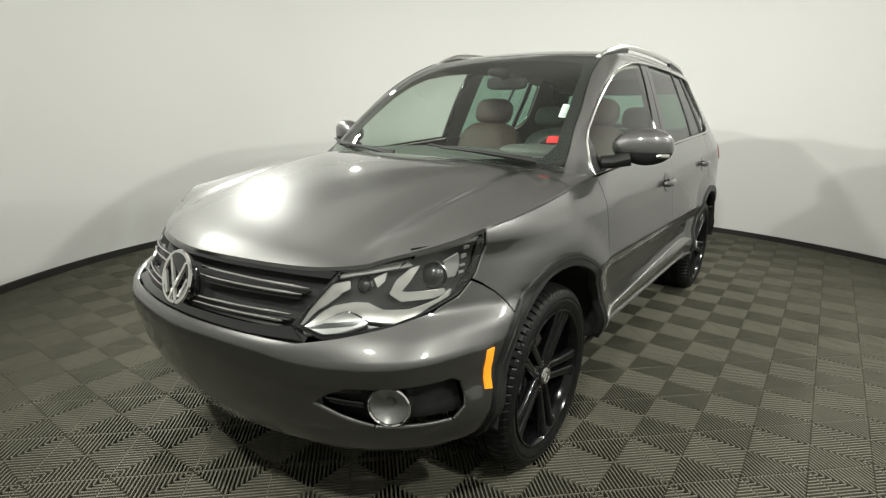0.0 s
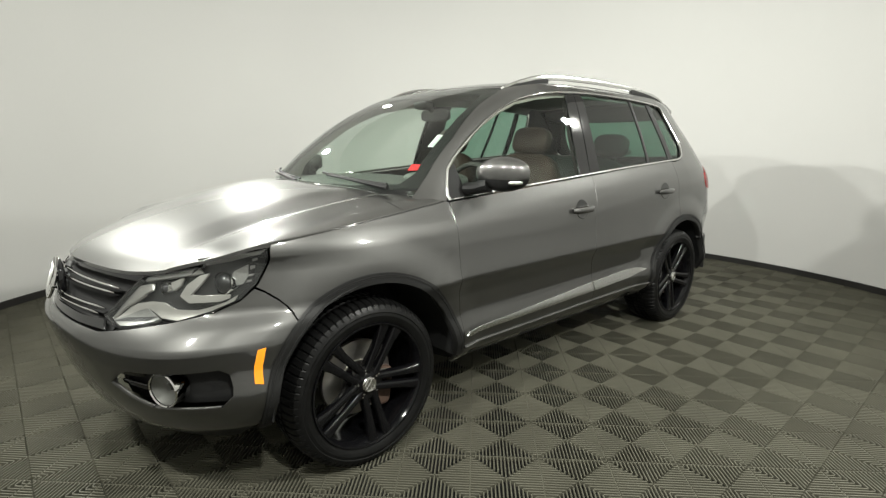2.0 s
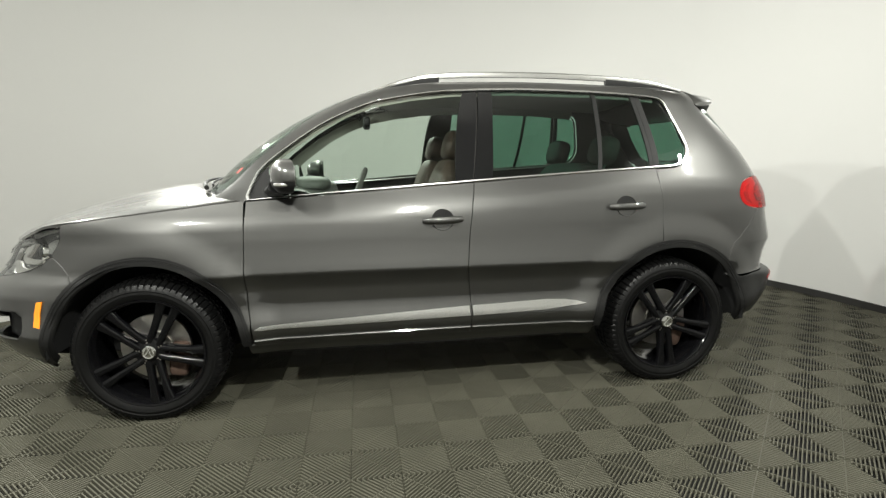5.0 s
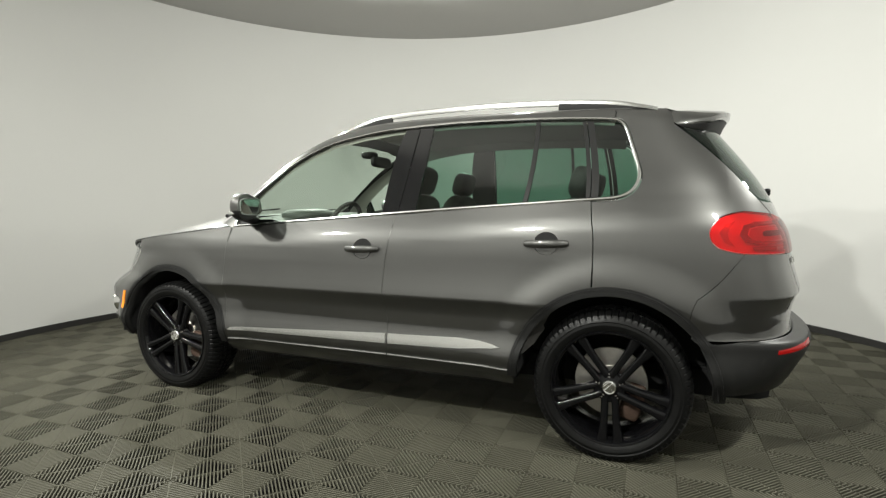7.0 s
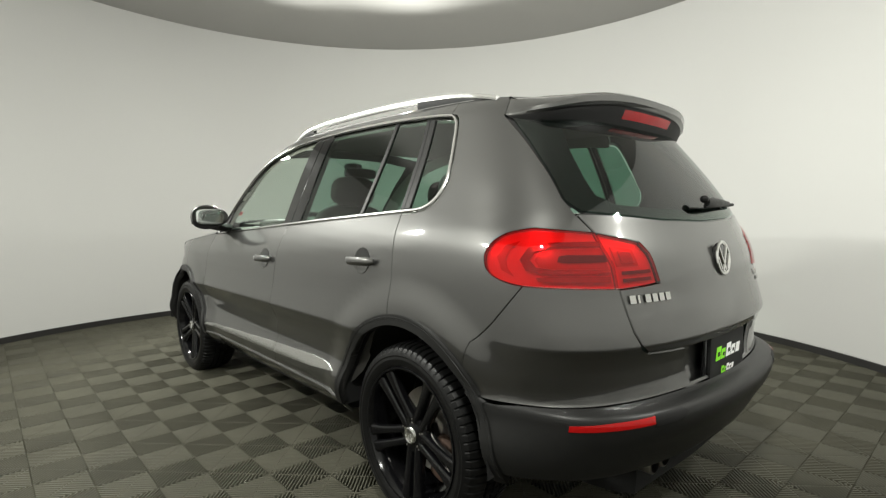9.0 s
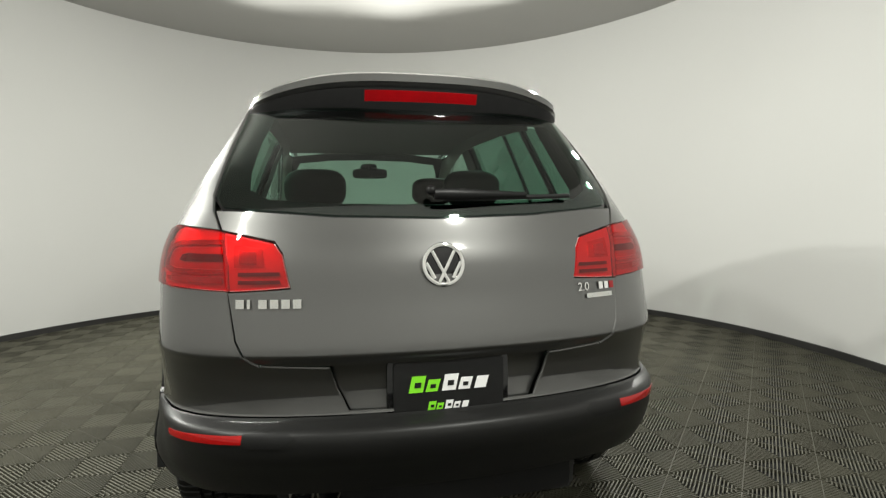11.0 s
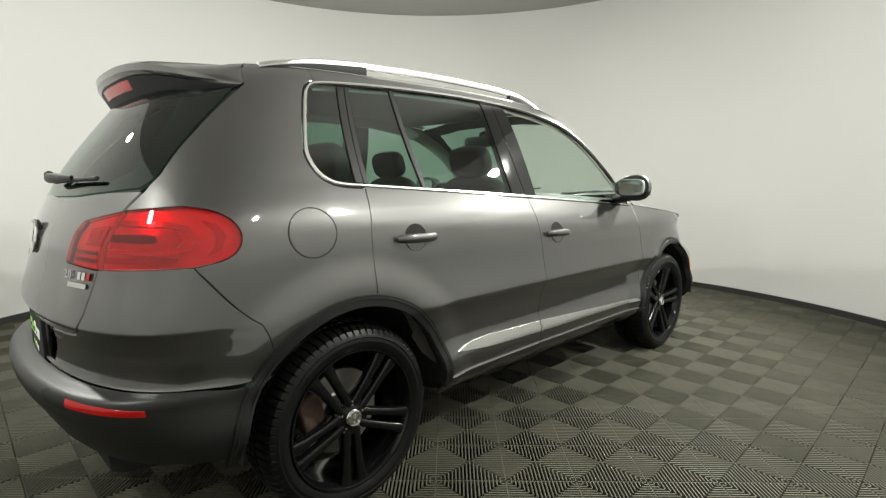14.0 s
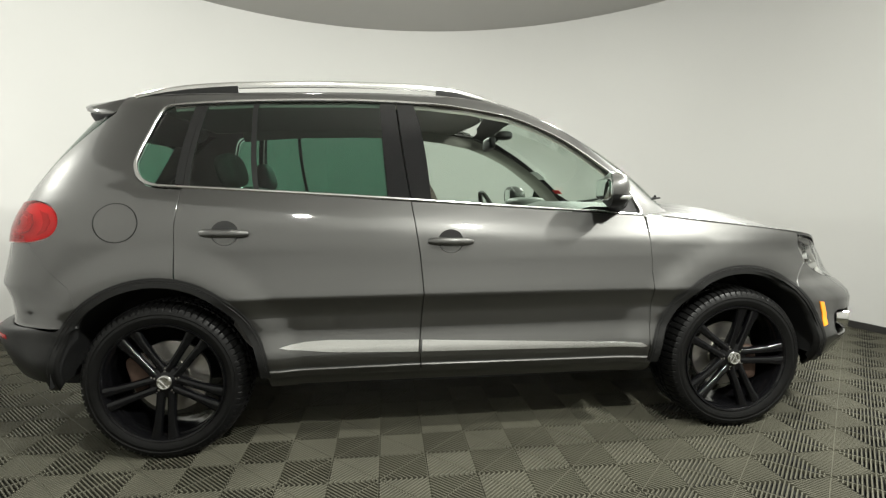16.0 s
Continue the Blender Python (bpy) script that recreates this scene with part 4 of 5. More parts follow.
def emblem(parent, r, place, bar, lift, mtl=None):
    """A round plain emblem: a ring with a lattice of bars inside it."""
    mtl = mtl or CHROME
    pts = [(r * 0.90 * math.cos(math.tau * k / 40), r * 0.90 * math.sin(math.tau * k / 40)) for k in range(40)]
    n0 = (place(0.01, 0) - place(0, 0)).cross(place(0, 0.01) - place(0, 0)).normalized()
    rows = []
    for k, (u, v) in enumerate(pts):
        rows.append([place(u, v) + (place(u * 1.1, v * 1.1) - place(u, v)).normalized() * (bar * math.cos(b)) + n0 * (bar * 0.8 * math.sin(b)) for b in (math.tau * j / 8 for j in range(8))])
    part("emblem_ring", grid_bm(rows, closed_u=True, closed_v=True), mtl, parent, "chrome ring")
    for p, q in (((-0.52, 0.62), (0.22, -0.80)), ((0.52, 0.62), (-0.22, -0.80)), ((-0.80, 0.10), (-0.42, -0.62)), ((0.80, 0.10), (0.42, -0.62))):
        part("emblem_bar", tube([place(p[0] * r, p[1] * r), place(q[0] * r, q[1] * r)], bar * 0.95, 8, up=n0), mtl, parent)


wheel("front_wheel", WF + 0.016, 1, -188)
wheel("rear_wheel", WR, 1, -196)
wheel("front_wheel", WF + 0.006, -1, 183)
wheel("rear_wheel", WR, -1, 16)

# ---- outside details ----
# door handles over flat discs, black for the shade in a painted bowl
for doors, cx, z in ((front_doors, -0.068, 0.921), (rear_doors, -1.020, 0.968)):
    a = angle_of("x", cx, z)
    pocket = [("x", cx + 0.056 * math.cos(t), z + 0.052 * math.sin(t)) for t in (math.tau * k / 24 for k in range(24))]
    pair("bowl_shade", [pocket], GLOSSBLACK, doors, "flat black disc for the shade in the handle bowl", off=0.0012, gap=0, lip=0.004)
    # the lower half stays in body paint, as the lit side of the bowl
    pair("bowl_lit_half", [[("x", cx + 0.05 * math.cos(t), z - 0.004 + 0.046 * math.sin(t)) for t in (math.pi + math.pi * k / 14 for k in range(15))]], PAINT, doors, off=0.0022, gap=0, lip=0.003)
    y = skin(a, z).y
    pts = [(cx + 0.096 - 0.192 * k / 10, y + 0.010 + 0.022 * (1 - abs(k / 5 - 1) ** 3.2), z + 0.002 * (k - 5) / 5) for k in range(11)]
    part2("door_handle", tube(pts, [0.012, 0.0165, 0.0175, 0.018, 0.018, 0.018, 0.018, 0.018, 0.0175, 0.0165, 0.012], 12, flat=0.62), PAINT, doors, "grey door handle bar")
# fuel flap, on the right only
ring = [(-1.450 + 0.086 * math.cos(t), 1.015 + 0.080 * math.sin(t)) for t in (math.tau * k / 40 for k in range(40))]
flap_l, flap_r = skin_mesh("fuel_flap", [[("x", x, z) for x, z in ring]], off=0.0012, gap=0.003, lip=0.006)
flap_r.materials.append(PAINT)
flap = new("fuel_flap", flap_r)
flap.parent = car
gap_bm = mirrored(ribbon(ring, 0.0022, 0.0008, closed=True, base=-0.001))
part("flap_gap", gap_bm, BLACK, flap)
bpy.data.meshes.remove(flap_l)
# side markers
pair("side_marker", [xs((1.726, 0.602), (1.752, 0.598), (1.772, 0.488), (1.746, 0.482))], AMBER, (front_bumper, front_bumper), "amber side marker", off=0.004, gap=0, lip=0.008)

# door mirrors
MC = Vector((0.662, 0.888, 1.140))
for sy, door in ((1, front_doors[0]), (-1, front_doors[1])):
    mir = group("door_mirror", door)
    full = blob(MC, (0.066, 0.118, 0.0745), 0.85, 0.72, 18, 28)
    for v in full.verts:
        k = (v.co.y - 0.783) / 0.21
        v.co.x -= 0.045 * k * k
        v.co.z = MC.z + (v.co.z - MC.z) * (0.80 + 0.25 * smoothstep(0, 0.6, k))
        if v.co.x < MC.x - 0.034 - 0.03 * k * k:
            v.co.x = MC.x - 0.034 - 0.03 * k * k
    low = full.copy()
    bmesh.ops.bisect_plane(full, geom=full.verts[:] + full.edges[:] + full.faces[:], plane_co=(0, 0, 1.118), plane_no=(0.0, 0, -1), clear_outer=True)
    bmesh.ops.bisect_plane(low, geom=low.verts[:] + low.edges[:] + low.faces[:], plane_co=(0, 0, 1.1175), plane_no=(0, 0, 1), clear_outer=True)
    pane = blob((MC.x - 0.062, 0.898, 1.142), (0.006, 0.084, 0.048), 0.5, 0.5)
    arm = tube([(0.73, 0.745, 1.070), (0.71, 0.79, 1.074), (0.685, 0.85, 1.092)], [0.027, 0.029, 0.034], 12, flat=1.5)
    blink = blob((MC.x - 0.006, 0.974, 1.106), (0.034, 0.020, 0.010), 0.5, 0.6, m=Matrix.Rotation(math.radians(-20), 4, "Z"))
    for bm, nm, mt, lb in ((full, "mirror_cap", PAINT, ""), (low, "mirror_base", BLACK, "black mirror base"), (pane, "mirror_pane", MIRROR, "mirror glass"), (arm, "mirror_arm", BLACK, ""), (blink, "mirror_indicator", LAMPSILVER, "clear indicator strip")):
        if sy < 0:
            bm = mirrored(bm)
        part(nm, bm, mt, mir, lb)

# roof rails
RAIL = curve((-1.47, 1.588), (-1.40, 1.606), (-1.25, 1.635), (-1.0, 1.655), (-0.6, 1.665), (-0.3, 1.662), (-0.05, 1.646), (0.10, 1.615), (0.24, 1.566))


def rail_y(x):
    return roof_point(1.0, (0.2 - x) / 1.8).y - 0.012


rows = []
for k in range(41):
    x = lerp(0.24, -1.47, k / 40)
    z, y = RAIL(x), rail_y(max(-1.45, min(0.0, x)))
    if x > 0:
        y = rail_y(0.0) - 0.10 * x
    h = 0.0085 + 0.006 * smoothstep(0, 0.25, min(k, 40 - k) / 40)
    rows.append([Vector((x, y + 0.0125 * c, z - h + h * s)) for c, s in ((-0.8, -1), (-1, 0.2), (-0.6, 0.9), (0.2, 1.05), (0.8, 0.7), (1.05, -0.2), (0.9, -1))])
rails = part2("roof_rail", grid_bm(rows, closed_v=True, caps=True), SATIN, None, "satin silver roof rail")
for x0, x1 in ((0.20, -0.10), (-1.02, -1.455)):
    pts = [(lerp(x0, x1, k / 10), rail_y(min(0.0, max(-1.45, lerp(x0, x1, k / 10)))) - max(0, 0.1 * lerp(x0, x1, k / 10)) + 0.004, (RAIL(lerp(x0, x1, k / 10)) - 0.016 + ROOF_EDGE(lerp(x0, x1, k / 10))) / 2) for k in range(11)]
    part2("rail_foot", tube(pts, [max(0.006, (RAIL(p[0]) - 0.014 - ROOF_EDGE(p[0])) / 2 + 0.006) for p in pts], 8, flat=0.45), BLACK, rails, "black rail foot")

# roof spoiler over the rear window
def spoiler_ring(s):
    y, q = 0.606 * s, abs(s)
    drop = q ** 3.5
    xr = -1.50 - 0.035 * q ** 4
    zl = 1.590 - 0.100 * drop
    xl = -1.820 + 0.185 * q ** 2.6
    zr = ROOF_MID(-1.55) * (1 - q ** 2.2) + 1.578 * q ** 2.2 - 0.03 * drop
    zg = 1.452 + 0.022 * drop
    xg = -1.735 + 0.14 * q ** 2.2
    th = 1 - 0.75 * q ** 5
    ring = [Vector(p) for p in ((xr, y, zr + 0.002), (lerp(xr, xl, 0.5), y, lerp(zr, zl, 0.5) + 0.006), (xl + 0.02, y, zl + 0.002), (xl, y, zl - 0.008 * th), (xl + 0.004, y, zl - 0.030 * th),
                                (xl + 0.02, y, zl - 0.042 * th), (lerp(xl, xg, 0.55), y, lerp(zl - 0.03, zg, 0.62)), (xg, y, zg), (xg + 0.10, y, zg + 0.03), (xr, y, zr - 0.04))]
    # the ends close down onto the line where the rear pillar begins
    k = smoothstep(0.80, 1.0, q)
    for i, t in enumerate((0.0, 0.35, 0.75, 0.85, 0.95, 1.0, 1.0, 1.0, 0.6, 0.1)):
        ye, ze = lerp(0.500, 0.574, t), lerp(1.586, 1.504, t ** 1.3)
        e = skin(angle_of("r", ye, ze), ze)
        e.y = math.copysign(e.y, s)
        if i > 7:
            e.x += 0.02
        ring[i] = ring[i].lerp(e, k)
    return ring


sp = [spoiler_ring(lerp(-1, 1, k / 36)) for k in range(37)]
spoiler = part("roof_spoiler", grid_bm(sp, closed_v=True, caps=True), PAINT, tailgate, "grey roof spoiler", angle=0.7)
under = [[p + Vector((-0.003, 0, -0.004)) for p in spoiler_ring(lerp(-0.985, 0.985, k / 36))[5:8]] for k in range(37)]
part("spoiler_underside", grid_bm(under), BLACK, spoiler, "black underside")
br = []
for k in range(13):
    s = lerp(-0.31, 0.31, k / 12)
    g = spoiler_ring(s)
    p, q = g[5], g[6]
    nrm = Vector((-0.75, 0, -0.3)).normalized()
    br.append([p.lerp(q, 0.15) + nrm * 0.001, p.lerp(q, 0.2) + nrm * 0.005, p.lerp(q, 0.75) + nrm * 0.005, p.lerp(q, 0.95) + nrm * 0.002])
part("high_brake_lamp", grid_bm(br), RED, spoiler, "dark red high-level brake lamp")
part("aerial", tube([(-1.42, 0.0, 1.615), (-1.445, 0.0, 1.635), (-1.465, 0, 1.642)], [0.014, 0.010, 0.004], 8), BLACK, car, "short black roof aerial")

# wipers
def on_screen(y, z, lift):
    a = angle_of("f", abs(y), z, True)
    p, nn = skin(a, z, True), skin_normal(a, z, True)
    p, nn = p + nn * lift, nn
    return Vector((p.x, math.copysign(p.y, y), p.z))


for y0, y1, z0, z1 in ((0.16, 0.60, 1.074, 1.110), (-0.54, -0.06, 1.068, 1.100)):
    w = part("wiper", tube([on_screen(lerp(y1, y0, k / 8), lerp(z0, z1, k / 8) - 0.012, 0.024 + 0.012 * math.sin(math.pi * k / 8)) for k in range(9)], [0.012, 0.011, 0.010, 0.009, 0.008, 0.007, 0.006, 0.005, 0.004], 8), BLACK, car, "black windscreen wiper")
    part("wiper_blade", tube([on_screen(lerp(y1 - 0.03, y0 - 0.08, k / 8), lerp(z0 + 0.01, z1 + 0.006, k / 8), 0.012) for k in range(9)], 0.006, 8), BLACK, w)
def on_tail(y, z, lift):
    a = angle_of("r", abs(y), z)
    p = skin(a, z) + skin_normal(a, z) * lift
    return Vector((p.x, math.copysign(p.y, y) if y else 0.0, p.z))


rw = part("rear_wiper", tube([on_tail(0.012 - 0.29 * k / 6, 1.176 + 0.004 * k / 6, 0.036 - 0.012 * k / 6) for k in range(7)], [0.016, 0.019, 0.017, 0.015, 0.012, 0.010, 0.008], 10, flat=0.7), RUBBER, rear_window, "black rear wiper arm")
part("wiper_blade", tube([on_tail(-0.02 - 0.42 * k / 8, 1.172 + 0.010 * k / 8, 0.014) for k in range(9)], 0.007, 8), BLACK, rw)
part("wiper_pivot", blob(on_tail(0.02, 1.186, 0.036), (0.015, 0.013, 0.014), 0.8, 0.8), RUBBER, rw)
whole("cowl", [fs((0.0, 1.02), (0.0, 1.068), (0.35, 1.072), (0.60, 1.078), (0.66, 1.07), (0.70, 1.02))], BLACK, car, "black cowl below the windscreen", upper=True, off=-0.012, gap=0, lip=0)

# emblems and lettering
emblem(grille, 0.082, lambda u, v: Vector((2.208 - 0.30 * v, u, 0.762 + v)), 0.0085, 0.01)
part("emblem_disc", blob((2.186, 0, 0.762), (0.016, 0.080, 0.078), 0.9, 0.5), GLOSSBLACK, grille, "round emblem base")
emblem(tailgate, 0.062, lambda u, v: Vector((-2.076 + 0.13 * v, -u, 0.993 + v)), 0.0065, 0.008)
part("emblem_disc", blob((-2.062, 0, 0.993), (0.012, 0.058, 0.056), 0.9, 0.5), GLOSSBLACK, tailgate, "round emblem base")


def tail_bar(y0, y1, z0, z1, mtl, lift=0.004, slant=0.0, parent=None, name="name_bar"):
    c = [on_tail(y0, z0, lift), on_tail(y1, z0, lift), on_tail(y1 - slant, z1, lift), on_tail(y0 - slant, z1, lift)]
    part(name, slab(c, 0.002), mtl, parent or tailgate, smooth=False)


for k in range(6):
    y = 0.560 - 0.030 * k
    tail_bar(y, y - (0.008 if k == 1 else 0.022), 0.884, 0.908, SATIN)
tail_bar(-0.455, -0.555, 0.872, 0.886, SATIN)
for k in range(3):
    tail_bar(-0.505 - 0.022 * k, -0.521 - 0.022 * k, 0.896, 0.918, CHROME if k < 2 else RED)
fc = bpy.data.curves.new("engine_size", "FONT")
fc.body, fc.size, fc.extrude = "2.0", 0.036, 0.0012
tmp = new("engine_size", fc)
bpy.context.view_layer.update()
tm = bpy.data.meshes.new_from_object(tmp)
bpy.data.objects.remove(tmp)
tm.materials.append(CHROME)
eng = new("engine_size", tm)
eng.parent = tailgate
e0, e1 = on_tail(-0.425, 0.895, 0.004), on_tail(-0.495, 0.895, 0.004)
eng.matrix_basis = Matrix.Translation(e0) @ Matrix.Rotation(math.atan2(e1.y - e0.y, e1.x - e0.x), 4, "Z") @ Matrix.Rotation(math.radians(84), 4, "X")

# number plate with a dealer card
plate = part("number_plate", blob((-2.092, -0.010, 0.652), (0.007, 0.160, 0.080), 0.15, 0.15), BLACK, rear_bumper, "black dealer plate with green and white shapes")
part("plate_holder", blob((-2.082, -0.010, 0.652), (0.008, 0.178, 0.088), 0.2, 0.2), GLOSSBLACK, rear_bumper)
for cy, cz, sc in ((0.108, 0.640, 1.0), (0.055, 0.588, 0.52)):
    for k in range(5):
        y = cy - 0.047 * k * sc
        h = (0.046 if k in (0, 2) else 0.034) * sc
        wdt = (0.040 if k in (0, 2) else 0.034) * sc
        c = [(-2.100, y, cz), (-2.100, y - wdt, cz), (-2.100, y - wdt - 0.01 * sc, cz + h), (-2.100, y - 0.01 * sc, cz + h)]
        part("print_block", slab(c, 0.0012), GREEN if k < 2 else WHITEPRINT, plate, smooth=False)
        if k in (0, 1, 2, 3):
            yy = y - wdt * 0.40
            part("print_gap", slab([(-2.1016, yy, cz + h * 0.30), (-2.1016, yy - wdt * 0.45, cz + h * 0.30), (-2.1016, yy - wdt * 0.5, cz + h * 0.62), (-2.1016, yy - wdt * 0.05, cz + h * 0.62)], 0.0008), BLACK, plate, smooth=False)
# exhaust
DULLSTEEL = material("sooty_steel", (0.34, 0.33, 0.315), 0.3, 1.0, vary=0.2, scale=40)
for y in (0.33, 0.405):
    ex = lathe([(0.028, 0.0), (0.034, -0.004), (0.035, -0.02), (0.035, -0.25), (0.029, -0.25), (0.028, -0.01)], 24)
    bmesh.ops.transform(ex, matrix=Matrix.Translation((-2.035, y, 0.350)) @ Matrix.Rotation(math.radians(90), 4, "Z"), verts=ex.verts)
    part("exhaust_pipe", ex, DULLSTEEL, car, "dark steel exhaust tip")

# ---- head lamps and fog lamps ----
HL = fs((0.415, 0.692), (0.455, 0.768), (0.486, 0.827), (0.552, 0.842), (0.64, 0.860)) + xs((1.86, 0.886), (1.75, 0.908), (1.664, 0.924), (1.668, 0.880), (1.682, 0.845), (1.710, 0.800), (1.763, 0.752), (1.843, 0.718)) + fs((0.646, 0.692), (0.56, 0.677), (0.510, 0.672))
lamps = pair("head_lamp", [HL], LAMPDARK, BOTH, "clear head lamp with silver reflectors", off=-0.050, gap=0.0, lip=0)
pair("lamp_lens", [HL], LENS, lamps, "clear plastic lens", off=0.0, gap=0.002, lip=0)
pair("lamp_rim", [HL + HL[:1] + [(k, lerp(v, 0.56 if k == "f" else 1.80, 0.03), lerp(z, 0.79, 0.05)) for k, v, z in (HL + HL[:1])[::-1]]], GLOSSBLACK, lamps, "black seal round the lens", off=-0.006, gap=0, lip=0.045)
LP = dict(gap=0, lip=0.018)
pair("lamp_eyebrow", [fs((0.488, 0.812), (0.492, 0.825), (0.560, 0.842), (0.64, 0.858)) + xs((1.86, 0.884), (1.75, 0.906), (1.675, 0.918), (1.690, 0.896), (1.78, 0.872), (1.87, 0.856)) + fs((0.64, 0.842))], LAMPGREY, lamps, "grey upper edge", off=-0.020, **LP)
pair("lamp_bezel", [fs((0.426, 0.696), (0.452, 0.752), (0.476, 0.796), (0.512, 0.806), (0.520, 0.786), (0.478, 0.745))], LAMPCHROME, lamps, "silver inner reflector", off=-0.024, **LP)
pair("lamp_band", [fs((0.436, 0.692), (0.495, 0.742), (0.540, 0.752), (0.573, 0.750), (0.613, 0.727)) + xs((1.893, 0.722), (1.855, 0.732), (1.808, 0.747), (1.772, 0.766), (1.785, 0.748), (1.866, 0.714)) + fs((0.638, 0.704), (0.586, 0.709), (0.532, 0.728))], LAMPCHROME, lamps, "pale silver lamp band", off=-0.026, **LP)
pair("lamp_ribs", [fs((0.436, 0.690), (0.532, 0.726), (0.586, 0.706), (0.577, 0.700), (0.504, 0.680), (0.455, 0.680))], LAMPGREY, lamps, "ribbed grey wedge", off=-0.022, **LP)
for k in range(5):
    pair("lamp_rib", [fs((0.452 + 0.008 * k, 0.690 - 0.001 * k + 0.007 * k / 2), (0.454 + 0.008 * k, 0.6925 - 0.001 * k + 0.007 * k / 2), (0.560 + 0.004 * k, 0.702 + 0.002 * k), (0.560 + 0.004 * k, 0.700 + 0.002 * k))], LAMPDARK, lamps, "", off=-0.020, gap=0, lip=0.004)
pair("lamp_tick", [xs((1.863, 0.836), (1.840, 0.842), (1.874, 0.801), (1.900, 0.775), (1.880, 0.768), (1.793, 0.768), (1.796, 0.758), (1.829, 0.749), (1.908, 0.748)) + fs((0.612, 0.769), (0.616, 0.806))], LAMPCHROME, lamps, "silver tick-shaped bezel", off=-0.020, **LP)
pair("lamp_panel", [xs((1.774, 0.845), (1.730, 0.856), (1.735, 0.826), (1.752, 0.802), (1.781, 0.799))], LAMPGREY, lamps, "silver side reflector", off=-0.034, **LP)
pair("lamp_panel", [fs((0.566, 0.813), (0.591, 0.829), (0.593, 0.805), (0.582, 0.788))], LAMPCHROME, lamps, "silver inner reflector", off=-0.030, **LP)
for k in range(4):
    z = 0.866 - 0.020 * k
    pair("lamp_cell", [xs((1.716 + 0.008 * k, z), (1.700 + 0.008 * k, z + 0.004), (1.700 + 0.008 * k, z + 0.010), (1.716 + 0.008 * k, z + 0.008))], LAMPGREY, lamps, "", off=-0.030, gap=0, lip=0.006)
for kind, val, z, r in (("x", 1.812, 0.811, 0.036), ("f", 0.550, 0.795, 0.020)):
    a = angle_of(kind, val, z)
    p, nn = skin(a, z), skin_normal(a, z)
    aim = (nn + Vector((0.9, 0, 0))).normalized()
    m = aim.to_track_quat("Y", "Z").to_matrix().to_4x4()
    for nm, prof, mt, lb in (("projector_ring", [(r * 1.0, -0.004), (r * 1.07, 0.0), (r * 1.13, -0.006), (r * 1.16, -0.03), (r, -0.03)], CHROME, "chrome ring"),
                             ("projector_lens", [(0.0, r * 0.42), (r * 0.35, r * 0.36), (r * 0.7, r * 0.18), (r * 0.95, -0.004), (r, -0.02)], LAMPDARK, "glass projector lens")):
        bm = lathe(prof, 28)
        bmesh.ops.transform(bm, matrix=Matrix.Translation(p - nn * 0.036) @ m, verts=bm.verts)
        part2(nm, bm, mt, lamps, lb)
a = angle_of("f", 0.690, 0.484)
p, nn = skin(a, 0.484), skin_normal(a, 0.484)
m = (nn + Vector((0.5, 0, 0))).normalized().to_track_quat("Y", "Z").to_matrix().to_4x4()
fogs = None
for nm, prof, mt, lb in (("fog_lamp", [(0.055, 0.0), (0.058, 0.004), (0.0615, 0.0), (0.0625, -0.05), (0.0545, -0.014)], CHROME, "round fog lamp with a chrome ring"),
                         ("fog_reflector", [(0.0, -0.022), (0.012, -0.021), (0.014, -0.030), (0.030, -0.026), (0.046, -0.014), (0.055, -0.004)], LAMPGREY, "grey reflector"),
                         ("fog_lens", [(0.0, 0.006), (0.028, 0.003), (0.055, -0.003)], LENS, "clear lens")):
    bm = lathe(prof, 32)
    bmesh.ops.transform(bm, matrix=Matrix.Translation(p - nn * 0.012) @ m, verts=bm.verts)
    made = part2(nm, bm, mt, fogs or (front_bumper, front_bumper), lb)
    fogs = fogs or made
pair("fog_fin", [fs((0.53, 0.508), (0.53, 0.522), (0.63, 0.530), (0.63, 0.516))], GLOSSBLACK, (front_bumper, front_bumper), off=-0.025, gap=0, lip=0.01)
pair("fog_fin", [fs((0.53, 0.476), (0.53, 0.488), (0.63, 0.484), (0.63, 0.470))], GLOSSBLACK, (front_bumper, front_bumper), off=-0.025, gap=0, lip=0.01)

# ---- underbody and cabin ----
for nm, c, r in (("underbody", (0.0, 0, 0.30), (2.0, 0.50, 0.07)), ("underbody", (0.0, 0, 0.325), (0.86, 0.78, 0.05)), ("engine_block", (1.45, 0, 0.55), (0.45, 0.42, 0.25)), ("boot_floor", (-1.5, 0, 0.50), (0.45, 0.43, 0.16))):
    part(nm, blob(c, r, 0.12, 0.12), UNDER, car, "black underbody")
pair("door_card", [xs((0.84, 0.40), (0.845, 1.00), (-0.22, 1.085), (-0.22, 0.40))], TRIM, front_doors, "dark inner door trim", off=-0.055, gap=0, lip=0)
pair("door_card", [xs((-0.23, 0.42), (-0.23, 1.085), (-1.20, 1.145), (-1.20, 0.80), (-0.87, 0.42))], TRIM, rear_doors, "dark inner door trim", off=-0.055, gap=0, lip=0)
pair("inner_quarter", [xs((-1.21, 0.80), (-1.21, 1.15), (-1.35, 1.17), (-1.42, 1.25), (-1.40, 1.32), (-1.36, 1.50), (-1.36, 1.58)) + rs((0.575, 1.55), (0.60, 1.40), (0.64, 1.20), (0.60, 1.10), (0.60, 0.80))], TRIM, BOTH, "dark inner side trim", off=-0.03, gap=0, lip=0)
pair("inner_pillar", [column(-0.15, -0.33, -0.215, -0.365)], TRIM, BOTH, "dark inner pillar trim", upper=True, off=-0.04, gap=0, lip=0)
